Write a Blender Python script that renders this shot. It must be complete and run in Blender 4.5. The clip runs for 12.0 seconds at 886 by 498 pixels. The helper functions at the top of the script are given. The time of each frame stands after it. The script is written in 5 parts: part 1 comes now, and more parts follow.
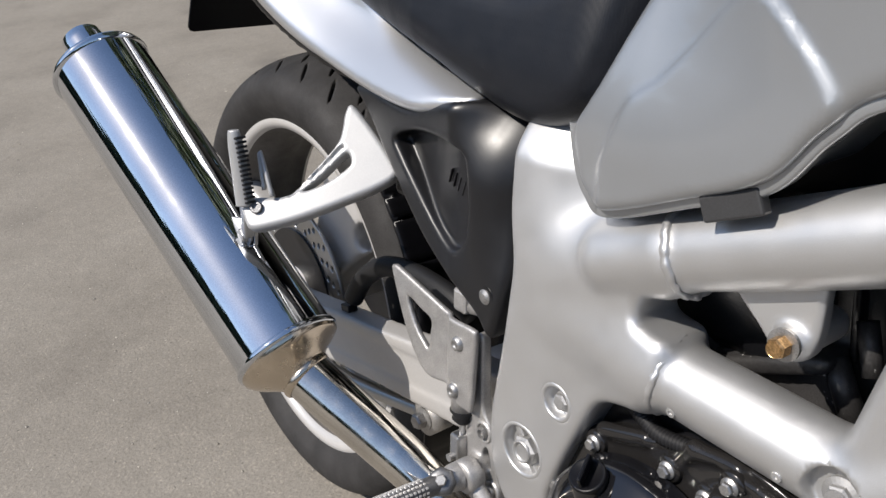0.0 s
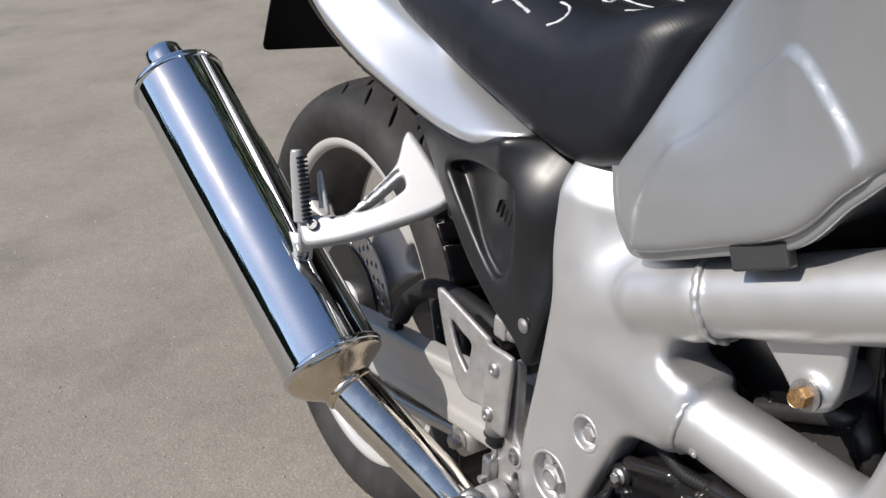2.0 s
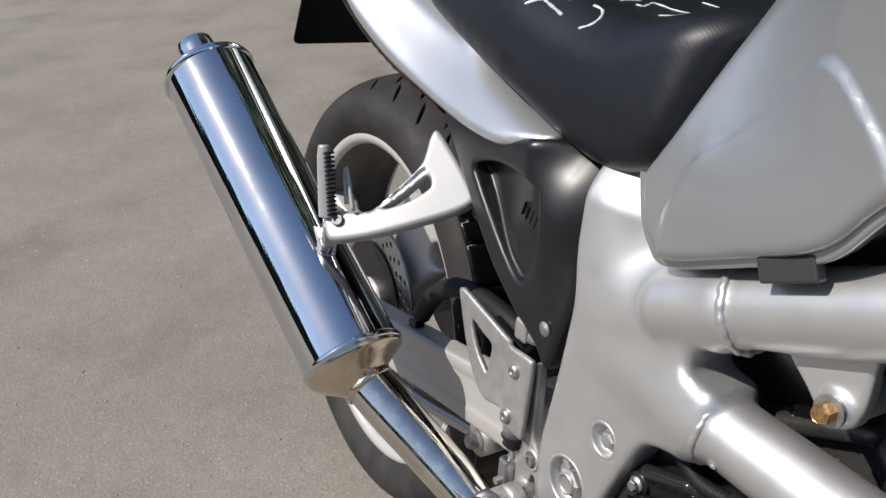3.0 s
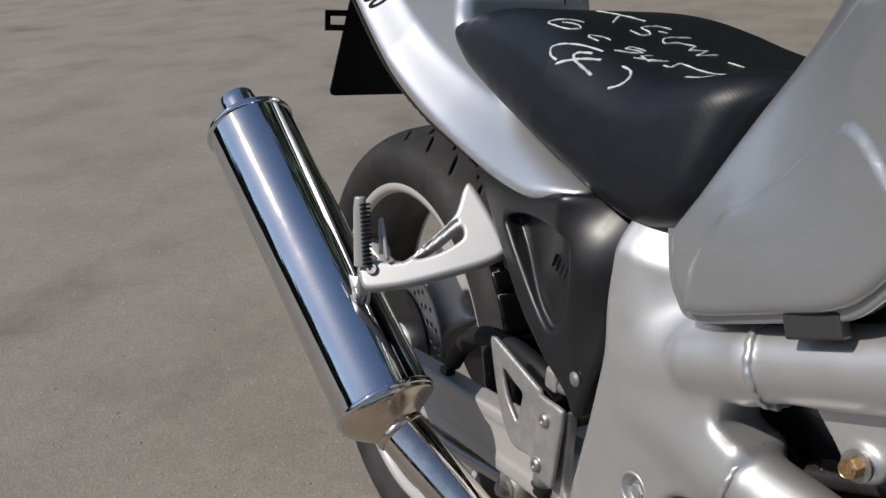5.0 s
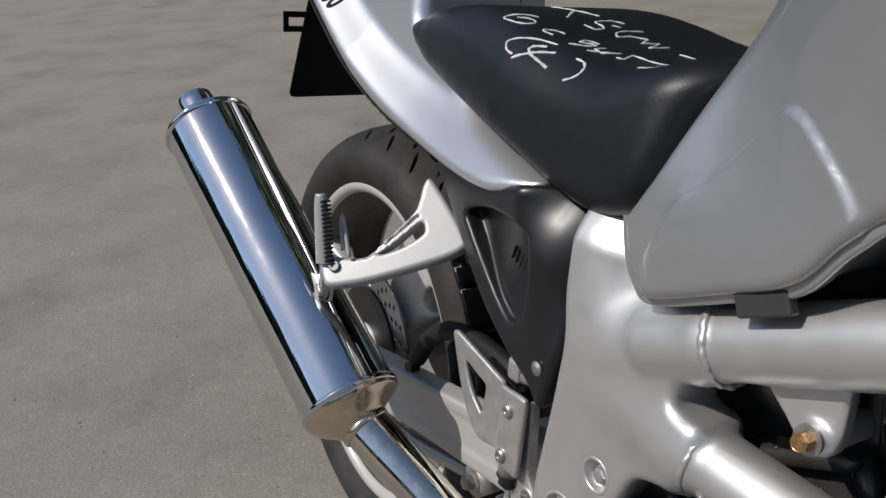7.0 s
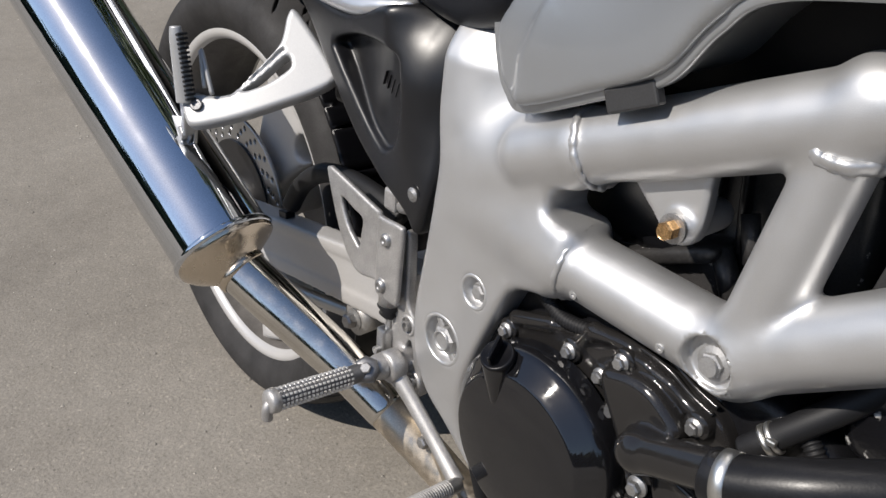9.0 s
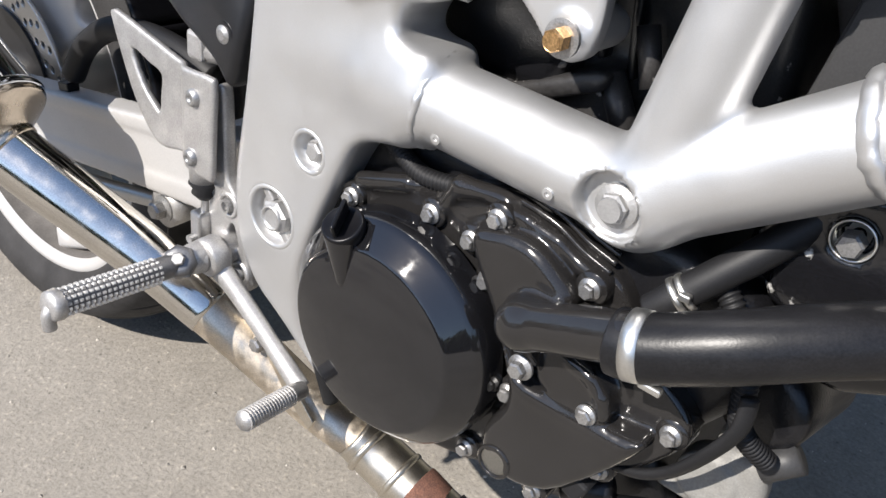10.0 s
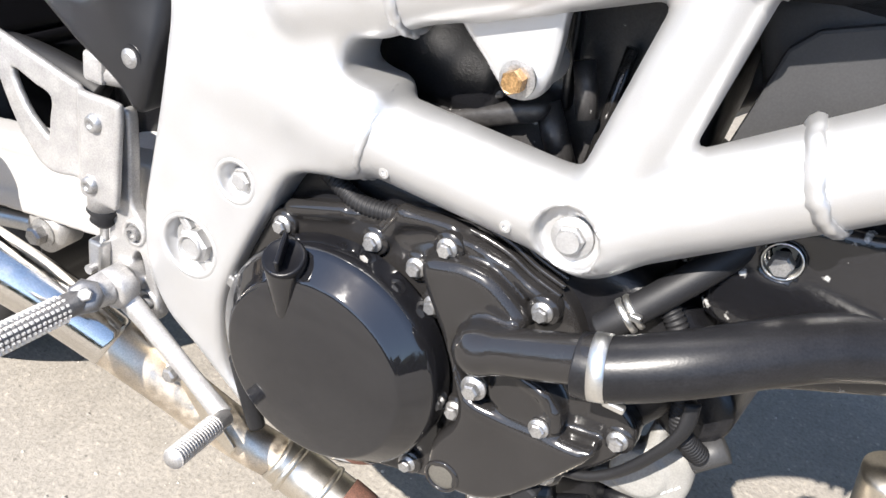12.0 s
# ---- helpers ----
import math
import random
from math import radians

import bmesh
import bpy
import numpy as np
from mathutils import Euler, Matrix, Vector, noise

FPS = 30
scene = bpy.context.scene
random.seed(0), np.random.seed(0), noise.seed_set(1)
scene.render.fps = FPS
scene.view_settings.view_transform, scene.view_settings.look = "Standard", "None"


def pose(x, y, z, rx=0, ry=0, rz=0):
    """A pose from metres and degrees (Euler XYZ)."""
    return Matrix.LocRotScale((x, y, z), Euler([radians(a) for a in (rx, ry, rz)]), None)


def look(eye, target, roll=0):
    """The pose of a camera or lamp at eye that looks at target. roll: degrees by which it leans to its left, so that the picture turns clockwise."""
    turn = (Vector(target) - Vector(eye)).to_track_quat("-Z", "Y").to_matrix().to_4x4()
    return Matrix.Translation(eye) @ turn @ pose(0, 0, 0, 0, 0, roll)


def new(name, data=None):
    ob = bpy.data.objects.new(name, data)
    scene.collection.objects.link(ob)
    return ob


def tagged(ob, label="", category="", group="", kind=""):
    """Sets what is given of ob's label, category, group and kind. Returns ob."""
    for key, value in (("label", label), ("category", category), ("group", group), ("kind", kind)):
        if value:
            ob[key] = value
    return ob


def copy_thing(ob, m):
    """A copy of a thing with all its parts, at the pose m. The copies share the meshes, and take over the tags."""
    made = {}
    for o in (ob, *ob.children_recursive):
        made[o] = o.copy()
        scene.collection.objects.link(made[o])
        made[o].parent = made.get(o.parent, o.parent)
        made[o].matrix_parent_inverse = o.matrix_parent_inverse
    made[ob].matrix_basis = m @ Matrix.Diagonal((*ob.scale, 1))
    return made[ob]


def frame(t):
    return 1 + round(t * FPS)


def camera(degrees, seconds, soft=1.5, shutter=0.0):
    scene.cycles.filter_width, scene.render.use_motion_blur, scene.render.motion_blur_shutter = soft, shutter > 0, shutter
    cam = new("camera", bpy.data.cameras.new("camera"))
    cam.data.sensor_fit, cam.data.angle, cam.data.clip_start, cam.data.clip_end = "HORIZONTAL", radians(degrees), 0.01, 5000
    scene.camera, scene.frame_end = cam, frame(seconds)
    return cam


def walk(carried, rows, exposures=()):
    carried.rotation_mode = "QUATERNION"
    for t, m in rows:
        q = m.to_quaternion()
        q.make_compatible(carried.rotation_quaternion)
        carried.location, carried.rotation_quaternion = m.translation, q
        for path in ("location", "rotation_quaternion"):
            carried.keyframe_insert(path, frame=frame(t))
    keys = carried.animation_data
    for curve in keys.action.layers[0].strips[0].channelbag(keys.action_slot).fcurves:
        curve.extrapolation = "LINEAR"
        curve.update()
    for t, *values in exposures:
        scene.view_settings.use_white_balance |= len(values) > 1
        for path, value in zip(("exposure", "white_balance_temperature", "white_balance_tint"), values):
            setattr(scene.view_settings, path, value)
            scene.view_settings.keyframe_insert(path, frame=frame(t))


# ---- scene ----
# the motorcycle leans on its side stand; its own axes: x ahead, y to its left, z up, rear axle above the origin
LEAN = pose(0, 0, 0.001, -8, 0, 0)
PATH = [
    (0, 0.9171, -0.5156, 0.8023, 66.552, -0.685, 53.246),
    (0.5, 0.9246, -0.5185, 0.8082, 66.437, -1.095, 58.250),
    (1, 0.9374, -0.5170, 0.8135, 67.127, -1.140, 57.819),
    (1.5, 0.9437, -0.5177, 0.8155, 67.471, -1.246, 56.937),
    (2, 0.9401, -0.5189, 0.8172, 67.760, -2.631, 58.403),
    (2.5, 0.9381, -0.5169, 0.8173, 67.501, -3.538, 59.991),
    (4.3, 0.9432, -0.5294, 0.8262, 67.602, -4.115, 61.530),
    (4.5, 0.9450, -0.5223, 0.8251, 68.234, -3.966, 62.392),
    (5, 0.9500, -0.5309, 0.8317, 70.256, -3.542, 62.511),
    (5.5, 0.9566, -0.5301, 0.8318, 71.268, -3.189, 62.357),
    (6, 0.9554, -0.5286, 0.8307, 71.509, -2.910, 61.191),
    (6.5, 0.9532, -0.5286, 0.8278, 71.122, -2.854, 60.510),
    (6.7, 0.9545, -0.5296, 0.8262, 71.125, -3.087, 60.443),
    (8.3, 0.9783, -0.5328, 0.8050, 66.348, -3.821, 54.167),
    (8.5, 0.9760, -0.5333, 0.7956, 65.607, -4.153, 53.456),
    (9, 0.9658, -0.5319, 0.7833, 63.011, -4.297, 51.089),
    (9.5, 0.9321, -0.4997, 0.7365, 60.545, -5.395, 46.862),
    (10, 0.9050, -0.4739, 0.6953, 58.369, -7.469, 39.675),
    (10.5, 0.8844, -0.4800, 0.6808, 57.943, -9.030, 34.060),
    (11, 0.8621, -0.4765, 0.6792, 57.794, -9.109, 28.758),
    (11.5, 0.8396, -0.4891, 0.6839, 57.780, -9.377, 27.445),
    (12, 0.8418, -0.5046, 0.7160, 58.174, -11.143, 27.780),
]
EXPOSURES = [(t, s, 6540 if t < 9.8 else 6440, 11) for t, s in ((0, 0.55), (0.5, 0.68), (1.5, 0.64), (2.5, 0.54), (4.5, 0.2), (5.5, 0.02), (6.7, 0.02), (8.3, 0.48), (9.0, 0.42), (9.5, 0.2), (10.0, 1.12), (10.5, 1.7), (12, 1.87))]
cam = camera(55.80, 12.0)
walk(cam, [(t, LEAN @ pose(x, y, z, rx, ry, rz)) for t, x, y, z, rx, ry, rz in PATH], EXPOSURES)

# ---- light ----
SUN_TO = LEAN.to_3x3() @ Vector((-0.12, -0.74, 0.66)).normalized()
world = bpy.data.worlds.new("world")
scene.world = world
world.use_nodes = True
wn = world.node_tree.nodes
sky = wn.new("ShaderNodeTexSky")
sky.sky_type, sky.sun_disc = "NISHITA", False
sky.dust_density, sky.ozone_density = 0.5, 1.0
sky.sun_elevation = math.asin(SUN_TO.z)
sky.sun_rotation = math.atan2(SUN_TO.x, SUN_TO.y)
wn["Background"].inputs["Strength"].default_value = 0.105
world.node_tree.links.new(sky.outputs["Color"], wn["Background"].inputs["Color"])
sun = new("sun", bpy.data.lights.new("sun", "SUN"))
sun.data.energy, sun.data.angle, sun.data.color = 4.5, radians(0.53), (1.0, 0.945, 0.865)
sun.matrix_world = look(SUN_TO * 20, (0, 0, 0))


# ---- materials ----
def material(name, color, rough=0.5, metal=0.0, vary=0.12, grain=900.0, stain=9.0, bump=0.0, bump_scale=1500.0,
             rough_vary=0.1, coat=0.0, spots=None, spec=0.5, weave=0.0):
    """Principled surface with fine grain, larger stains, uneven gloss and fine relief."""
    m = bpy.data.materials.new(name)
    m.use_nodes = True
    n, l = m.node_tree.nodes, m.node_tree.links
    p = n["Principled BSDF"]
    tc = n.new("ShaderNodeTexCoord")

    def noise_tex(scale, detail=4.0):
        t = n.new("ShaderNodeTexNoise")
        t.inputs["Scale"].default_value, t.inputs["Detail"].default_value = scale, detail
        l.new(tc.outputs["Object"], t.inputs["Vector"])
        return t.outputs["Fac"]

    def remap(src, a, b, lo=0.3, hi=0.7):
        r = n.new("ShaderNodeMapRange")
        for key, val in (("From Min", lo), ("From Max", hi), ("To Min", a), ("To Max", b)):
            r.inputs[key].default_value = val
        l.new(src, r.inputs["Value"])
        return r.outputs["Result"]

    def times(a, b):
        x = n.new("ShaderNodeMath")
        x.operation = "MULTIPLY"
        l.new(a, x.inputs[0]), l.new(b, x.inputs[1])
        return x.outputs[0]

    big, fine = noise_tex(stain), noise_tex(grain, 2.0)
    value = times(remap(big, 1 - vary, 1 + vary), remap(fine, 1 - vary, 1 + vary))
    mix = n.new("ShaderNodeVectorMath")
    mix.operation = "SCALE"
    mix.inputs[0].default_value = color
    l.new(value, mix.inputs["Scale"])
    out = mix.outputs["Vector"]
    if spots:
        scol, sscale, sthr = spots
        mx = n.new("ShaderNodeMix")
        mx.data_type = "RGBA"
        l.new(remap(noise_tex(sscale, 6.0), 0, 1, sthr, sthr + 0.06), mx.inputs["Factor"])
        l.new(out, mx.inputs["A"])
        mx.inputs["B"].default_value = (*scol, 1)
        out = mx.outputs["Result"]
    l.new(out, p.inputs["Base Color"])
    l.new(remap(noise_tex(stain * 3), max(rough - rough_vary * rough, 0.02), min(rough + rough_vary * rough + 0.01, 1)), p.inputs["Roughness"])
    p.inputs["Metallic"].default_value = metal
    p.inputs["Specular IOR Level"].default_value = spec
    p.inputs["Coat Weight"].default_value = coat
    p.inputs["Coat Roughness"].default_value = 0.06
    if bump:
        b = n.new("ShaderNodeBump")
        b.inputs["Strength"].default_value, b.inputs["Distance"].default_value = bump, 0.001
        if weave:
            height = None
            for way in ("X", "Y"):
                wv = n.new("ShaderNodeTexWave")
                wv.bands_direction = way
                wv.inputs["Scale"].default_value, wv.inputs["Distortion"].default_value = 314 / weave, 0.6
                l.new(tc.outputs["Object"], wv.inputs["Vector"])
                height = times(height, wv.outputs["Fac"]) if height else wv.outputs["Fac"]
            l.new(height, b.inputs["Height"])
        else:
            l.new(noise_tex(bump_scale, 3.0), b.inputs["Height"])
        l.new(b.outputs["Normal"], p.inputs["Normal"])
    return m


FRAME_PAINT = material("silver_frame_paint", (0.525, 0.523, 0.520), 0.43, 0.80, 0.03, grain=2500, stain=14, bump=0.07, bump_scale=1600, rough_vary=0.08)
TANK_PAINT = material("silver_tank_paint", (0.35, 0.36, 0.37), 0.42, 0.75, 0.02, grain=3000, coat=0.9, rough_vary=0.03)
TAIL_PAINT = material("silver_tail_paint", (0.62, 0.622, 0.63), 0.38, 0.86, 0.015, grain=3000, coat=0.2, rough_vary=0.0)
CHROME = material("polished_steel", (0.64, 0.66, 0.69), 0.045, 1.0, 0.07, stain=14, rough_vary=0.3, bump=0.015, bump_scale=45)
CHROME_WARM = material("heat_tinted_steel", (0.60, 0.52, 0.42), 0.2, 1.0, 0.1, stain=30, rough_vary=0.5)
CAST = material("cast_aluminium", (0.37, 0.36, 0.35), 0.46, 0.7, 0.14, stain=60, bump=0.2)
STUD = material("bright_worn_aluminium", (0.62, 0.61, 0.60), 0.4, 0.75, 0.1, stain=60)
CAST_PAINT = material("silver_cast_paint", (0.36, 0.36, 0.36), 0.42, 0.4, 0.04, bump=0.08)
ZINC = material("zinc_bolt", (0.32, 0.315, 0.31), 0.42, 0.85, 0.2, stain=80)
GOLD = material("gold_bolt", (0.45, 0.28, 0.13), 0.34, 0.9, 0.35, stain=160)
BLACK_GLOSS = material("black_gloss_paint", (0.006, 0.006, 0.007), 0.04, 0.0, 0.1, stain=40, rough_vary=0.9, spec=0.75)
BLACK_CASE = material("black_engine_paint", (0.006, 0.006, 0.007), 0.32, 0.0, 0.3, bump=0.2, bump_scale=700, spec=0.35)
BLACK_PLASTIC = material("black_plastic", (0.004, 0.004, 0.005), 0.31, 0.0, 0.15, bump=0.06, bump_scale=2500, spec=0.2)
COVER_PLASTIC = material("satin_cover_plastic", (0.007, 0.007, 0.008), 0.38, 0.0, 0.1, bump=0.03, bump_scale=2500, spec=0.42, rough_vary=0.2)
RUBBER = material("rubber", (0.009, 0.009, 0.010), 0.55, 0.0, 0.2, bump=0.1, spec=0.3)
TYRE = material("tyre_rubber", (0.022, 0.021, 0.021), 0.7, 0.0, 0.3, stain=25, bump=0.15, spec=0.3)
PANEL = material("grey_black_panel", (0.03, 0.03, 0.031), 0.5, 0.0, 0.12, stain=12, bump=0.06, spec=0.35)
CHALK = material("white_paint_marker", (0.42, 0.43, 0.44), 0.75, 0.0, 0.25, grain=1600, stain=60, bump=0.2)
RIM_PAINT = material("white_silver_rim", (0.47, 0.46, 0.45), 0.38, 0.35, 0.05)
STEEL = material("brushed_steel", (0.4, 0.4, 0.4), 0.35, 1.0, 0.1)
CHROME_PIPE = material("polished_pipe", (0.62, 0.59, 0.54), 0.14, 1.0, 0.1, stain=25, rough_vary=0.6)
RUST = material("rust", (0.10, 0.045, 0.03), 0.85, 0.1, 0.35, stain=90, bump=0.4)
PIPE_DULL = material("tarnished_steel", (0.60, 0.55, 0.47), 0.34, 1.0, 0.1, stain=40)
PIPE_TAN = material("heat_browned_steel", (0.55, 0.48, 0.39), 0.48, 1.0, 0.14, stain=45, rough_vary=0.3)
DARK_STEEL = material("dark_steel", (0.16, 0.16, 0.165), 0.42, 0.8, 0.15, bump=0.15)
# rim colour darkened to stand in for the shade inside the wheel
RIM_SHADE = material("shaded_rim_paint", (0.10, 0.092, 0.085), 0.6, 0.2, 0.25, stain=30)
CHIPPED = material("chipped_black_paint", (0.006, 0.006, 0.007), 0.2, 0.0, 0.3, bump=0.25, bump_scale=300, coat=0.3, spots=((0.5, 0.49, 0.47), 75.0, 0.635))
PALE_CAST = material("pale_dusty_casting", (0.19, 0.185, 0.172), 0.65, 0.1, 0.12, stain=40, bump=0.2)
NUT = material("painted_nut", (0.36, 0.355, 0.35), 0.5, 0.7, 0.08, stain=60, bump=0.1)
GRIT = material("loose_grit", (0.27, 0.25, 0.22), 0.85, 0.0, 0.45, grain=60, stain=25)
LEAF = material("tree_leaves", (0.05, 0.075, 0.025), 0.7, 0.0, 0.4, grain=5, stain=0.6)
BARK = material("tree_bark", (0.08, 0.065, 0.05), 0.9, 0.0, 0.3, grain=40, stain=3, bump=0.5, bump_scale=30)
ARM_PAINT = material("grey_arm_paint", (0.42, 0.41, 0.40), 0.5, 0.4, 0.05, bump=0.05)
BLACK_WET = material("greasy_black_paint", (0.0135, 0.0127, 0.0125), 0.135, 0.0, 0.12, stain=30, bump=0.03, bump_scale=260, coat=0.15, spec=0.42, rough_vary=0.8)
ENGINE_SATIN = material("satin_engine_paint", (0.024, 0.023, 0.023), 0.42, 0.0, 0.25, stain=30, bump=0.15, bump_scale=500, spec=0.4, spots=((0.45, 0.44, 0.42), 160.0, 0.69))
HOSE = material("hose_rubber", (0.009, 0.009, 0.010), 0.34, 0.0, 0.25, stain=40, bump=0.06, bump_scale=700, spec=0.25)
STEEL_BRIGHT = material("bright_steel", (0.66, 0.65, 0.62), 0.38, 1.0, 0.05)
GLASSY = material("aged_sight_glass", (0.06, 0.056, 0.048), 0.12, 0.0, 0.15, coat=0.6)


def asphalt_material():
    """Worn pale asphalt: small stones, pits, dusty patches and faint dark stains."""
    m = bpy.data.materials.new("asphalt")
    m.use_nodes = True
    n, l = m.node_tree.nodes, m.node_tree.links
    p = n["Principled BSDF"]
    tc = n.new("ShaderNodeTexCoord")

    def tex(kind, scale, **inputs):
        t = n.new(kind)
        t.inputs["Scale"].default_value = scale
        for key, val in inputs.items():
            t.inputs[key].default_value = val
        l.new(tc.outputs["Object"], t.inputs["Vector"])
        return t

    def ramp(src, stops):
        r = n.new("ShaderNodeValToRGB")
        e = r.color_ramp.elements
        e[0].position, e[0].color = stops[0][0], (*stops[0][1], 1)
        e[1].position, e[1].color = stops[-1][0], (*stops[-1][1], 1)
        for pos, col in stops[1:-1]:
            k = e.new(pos)
            k.color = (*col, 1)
        l.new(src, r.inputs["Fac"])
        return r.outputs["Color"]

    def blend(a, b, mode, fac=1.0):
        x = n.new("ShaderNodeMix")
        x.data_type, x.blend_type = "RGBA", mode
        x.inputs["Factor"].default_value = fac
        l.new(a, x.inputs["A"]), l.new(b, x.inputs["B"])
        return x.outputs["Result"]

    base = ramp(tex("ShaderNodeTexNoise", 2.2, Detail=6.0, Roughness=0.6).outputs["Fac"], [(0.32, (0.155, 0.140, 0.120)), (0.5, (0.190, 0.173, 0.149)), (0.7, (0.21, 0.193, 0.168))])
    mid = ramp(tex("ShaderNodeTexNoise", 28.0, Detail=5.0, Roughness=0.65).outputs["Fac"], [(0.3, (0.88, 0.88, 0.88)), (0.7, (1.08, 1.08, 1.08))])
    fine = ramp(tex("ShaderNodeTexNoise", 210.0, Detail=4.0, Roughness=0.7).outputs["Fac"], [(0.3, (0.68, 0.68, 0.68)), (0.5, (1.0, 1.0, 1.0)), (0.72, (1.25, 1.25, 1.25))])
    stones = tex("ShaderNodeTexVoronoi", 105.0, Randomness=1.0)
    pale = ramp(stones.outputs["Distance"], [(0.0, (1.45, 1.43, 1.38)), (0.14, (1.2, 1.19, 1.17)), (0.3, (1.0, 1.0, 1.0)), (1.0, (0.9, 0.9, 0.9))])
    pits = ramp(tex("ShaderNodeTexVoronoi", 34.0, Randomness=1.0).outputs["Distance"], [(0.0, (0.35, 0.34, 0.33)), (0.055, (0.6, 0.6, 0.6)), (0.085, (1.0, 1.0, 1.0)), (1.0, (1.0, 1.0, 1.0))])
    soot = ramp(tex("ShaderNodeTexNoise", 1.1, Detail=3.0).outputs["Fac"], [(0.28, (0.74, 0.74, 0.75)), (0.4, (1.0, 1.0, 1.0)), (1.0, (1.0, 1.0, 1.0))])
    out = base
    for layer, fac in ((mid, 0.8), (fine, 0.9), (pale, 0.75), (pits, 0.8), (soot, 1.0)):
        out = blend(out, layer, "MULTIPLY", fac)
    l.new(out, p.inputs["Base Color"])
    p.inputs["Roughness"].default_value = 0.88
    h = n.new("ShaderNodeMath")
    h.operation = "ADD"
    l.new(fine, h.inputs[0]), l.new(pale, h.inputs[1])
    b = n.new("ShaderNodeBump")
    b.inputs["Strength"].default_value, b.inputs["Distance"].default_value = 0.55, 0.0022
    l.new(h.outputs[0], b.inputs["Height"])
    l.new(b.outputs["Normal"], p.inputs["Normal"])
    return m


ASPHALT = asphalt_material()
VINYL = material("seat_vinyl", (0.006, 0.007, 0.010), 0.43, 0.0, 0.15, grain=700, stain=14, bump=0.05, weave=1.5, spec=0.30)
HEDGE = material("dark_hedge", (0.035, 0.05, 0.025), 0.9, 0.0, 0.5, grain=6, stain=0.4)


# ---- shape tools ----
def finish(name, me, mat, parent, label="", smooth=True):
    me.materials.append(mat)
    if smooth:
        me.shade_smooth()
    ob = new(name, me)
    ob.parent = parent
    if label:
        tagged(ob, label)
    return ob


def part(name, bm, mat, parent, label="", smooth=False):
    bmesh.ops.recalc_face_normals(bm, faces=bm.faces[:])
    me = bpy.data.meshes.new(name)
    bm.to_mesh(me)
    bm.free()
    return finish(name, me, mat, parent, label, smooth)


def curve_pts(pts, n=8, closed=False):
    """Catmull-Rom points through a short list of places."""
    p = np.array(pts, float)
    k = len(p)
    out = []
    for i in range(k if closed else k - 1):
        a, b, c, d = (p[(i + j) % k] if closed else p[min(max(i + j, 0), k - 1)] for j in (-1, 0, 1, 2))
        for s in np.arange(n) / n:
            out.append(0.5 * (2 * b + (c - a) * s + (2 * a - 5 * b + 4 * c - d) * s ** 2 + (3 * b - a - 3 * c + d) * s ** 3))
    if not closed:
        out.append(p[-1])
    return np.array(out)


def ngrid(lo, hi, h):
    ax = [np.arange(a, b + h, h) for a, b in zip(lo, hi)]
    return np.meshgrid(*ax, indexing="ij")


def fair(verts, faces, rounds, spare=None):
    """Evens out a mesh without shrinking it; spare marks places to leave after two rounds."""
    a = np.concatenate([faces[:, [0, 1]], faces[:, [1, 2]], faces[:, [2, 3]], faces[:, [3, 0]]])
    a = np.concatenate([a, a[:, ::-1]])
    n = len(verts)
    count = np.maximum(np.bincount(a[:, 0], minlength=n), 1)[:, None]
    for k in range(rounds * 2):
        mean = np.stack([np.bincount(a[:, 0], verts[a[:, 1], c], n) for c in range(3)], 1) / count
        step = (0.55 if k % 2 == 0 else -0.57) * (mean - verts)
        if spare and k > 3:
            step *= 1 - spare(verts)[:, None]
        verts = verts + step
    return verts


def settle(verts, field, h, times):
    """Draws each vertex onto the exact zero surface of the field."""
    at = lambda v: field(v[:, 0].reshape(-1, 1, 1), v[:, 1].reshape(-1, 1, 1), v[:, 2].reshape(-1, 1, 1)).reshape(-1)
    for _ in range(times):
        f = at(verts)
        g = np.stack([(at(verts + np.eye(3)[k] * h * 0.2) - f) / (h * 0.2) for k in range(3)], 1)
        step = -f[:, None] * g / np.maximum((g ** 2).sum(1), 0.2)[:, None]
        size = np.linalg.norm(step, axis=1)[:, None]
        verts = verts + step * np.minimum(1, h * 0.6 / np.maximum(size, 1e-9))
    return verts


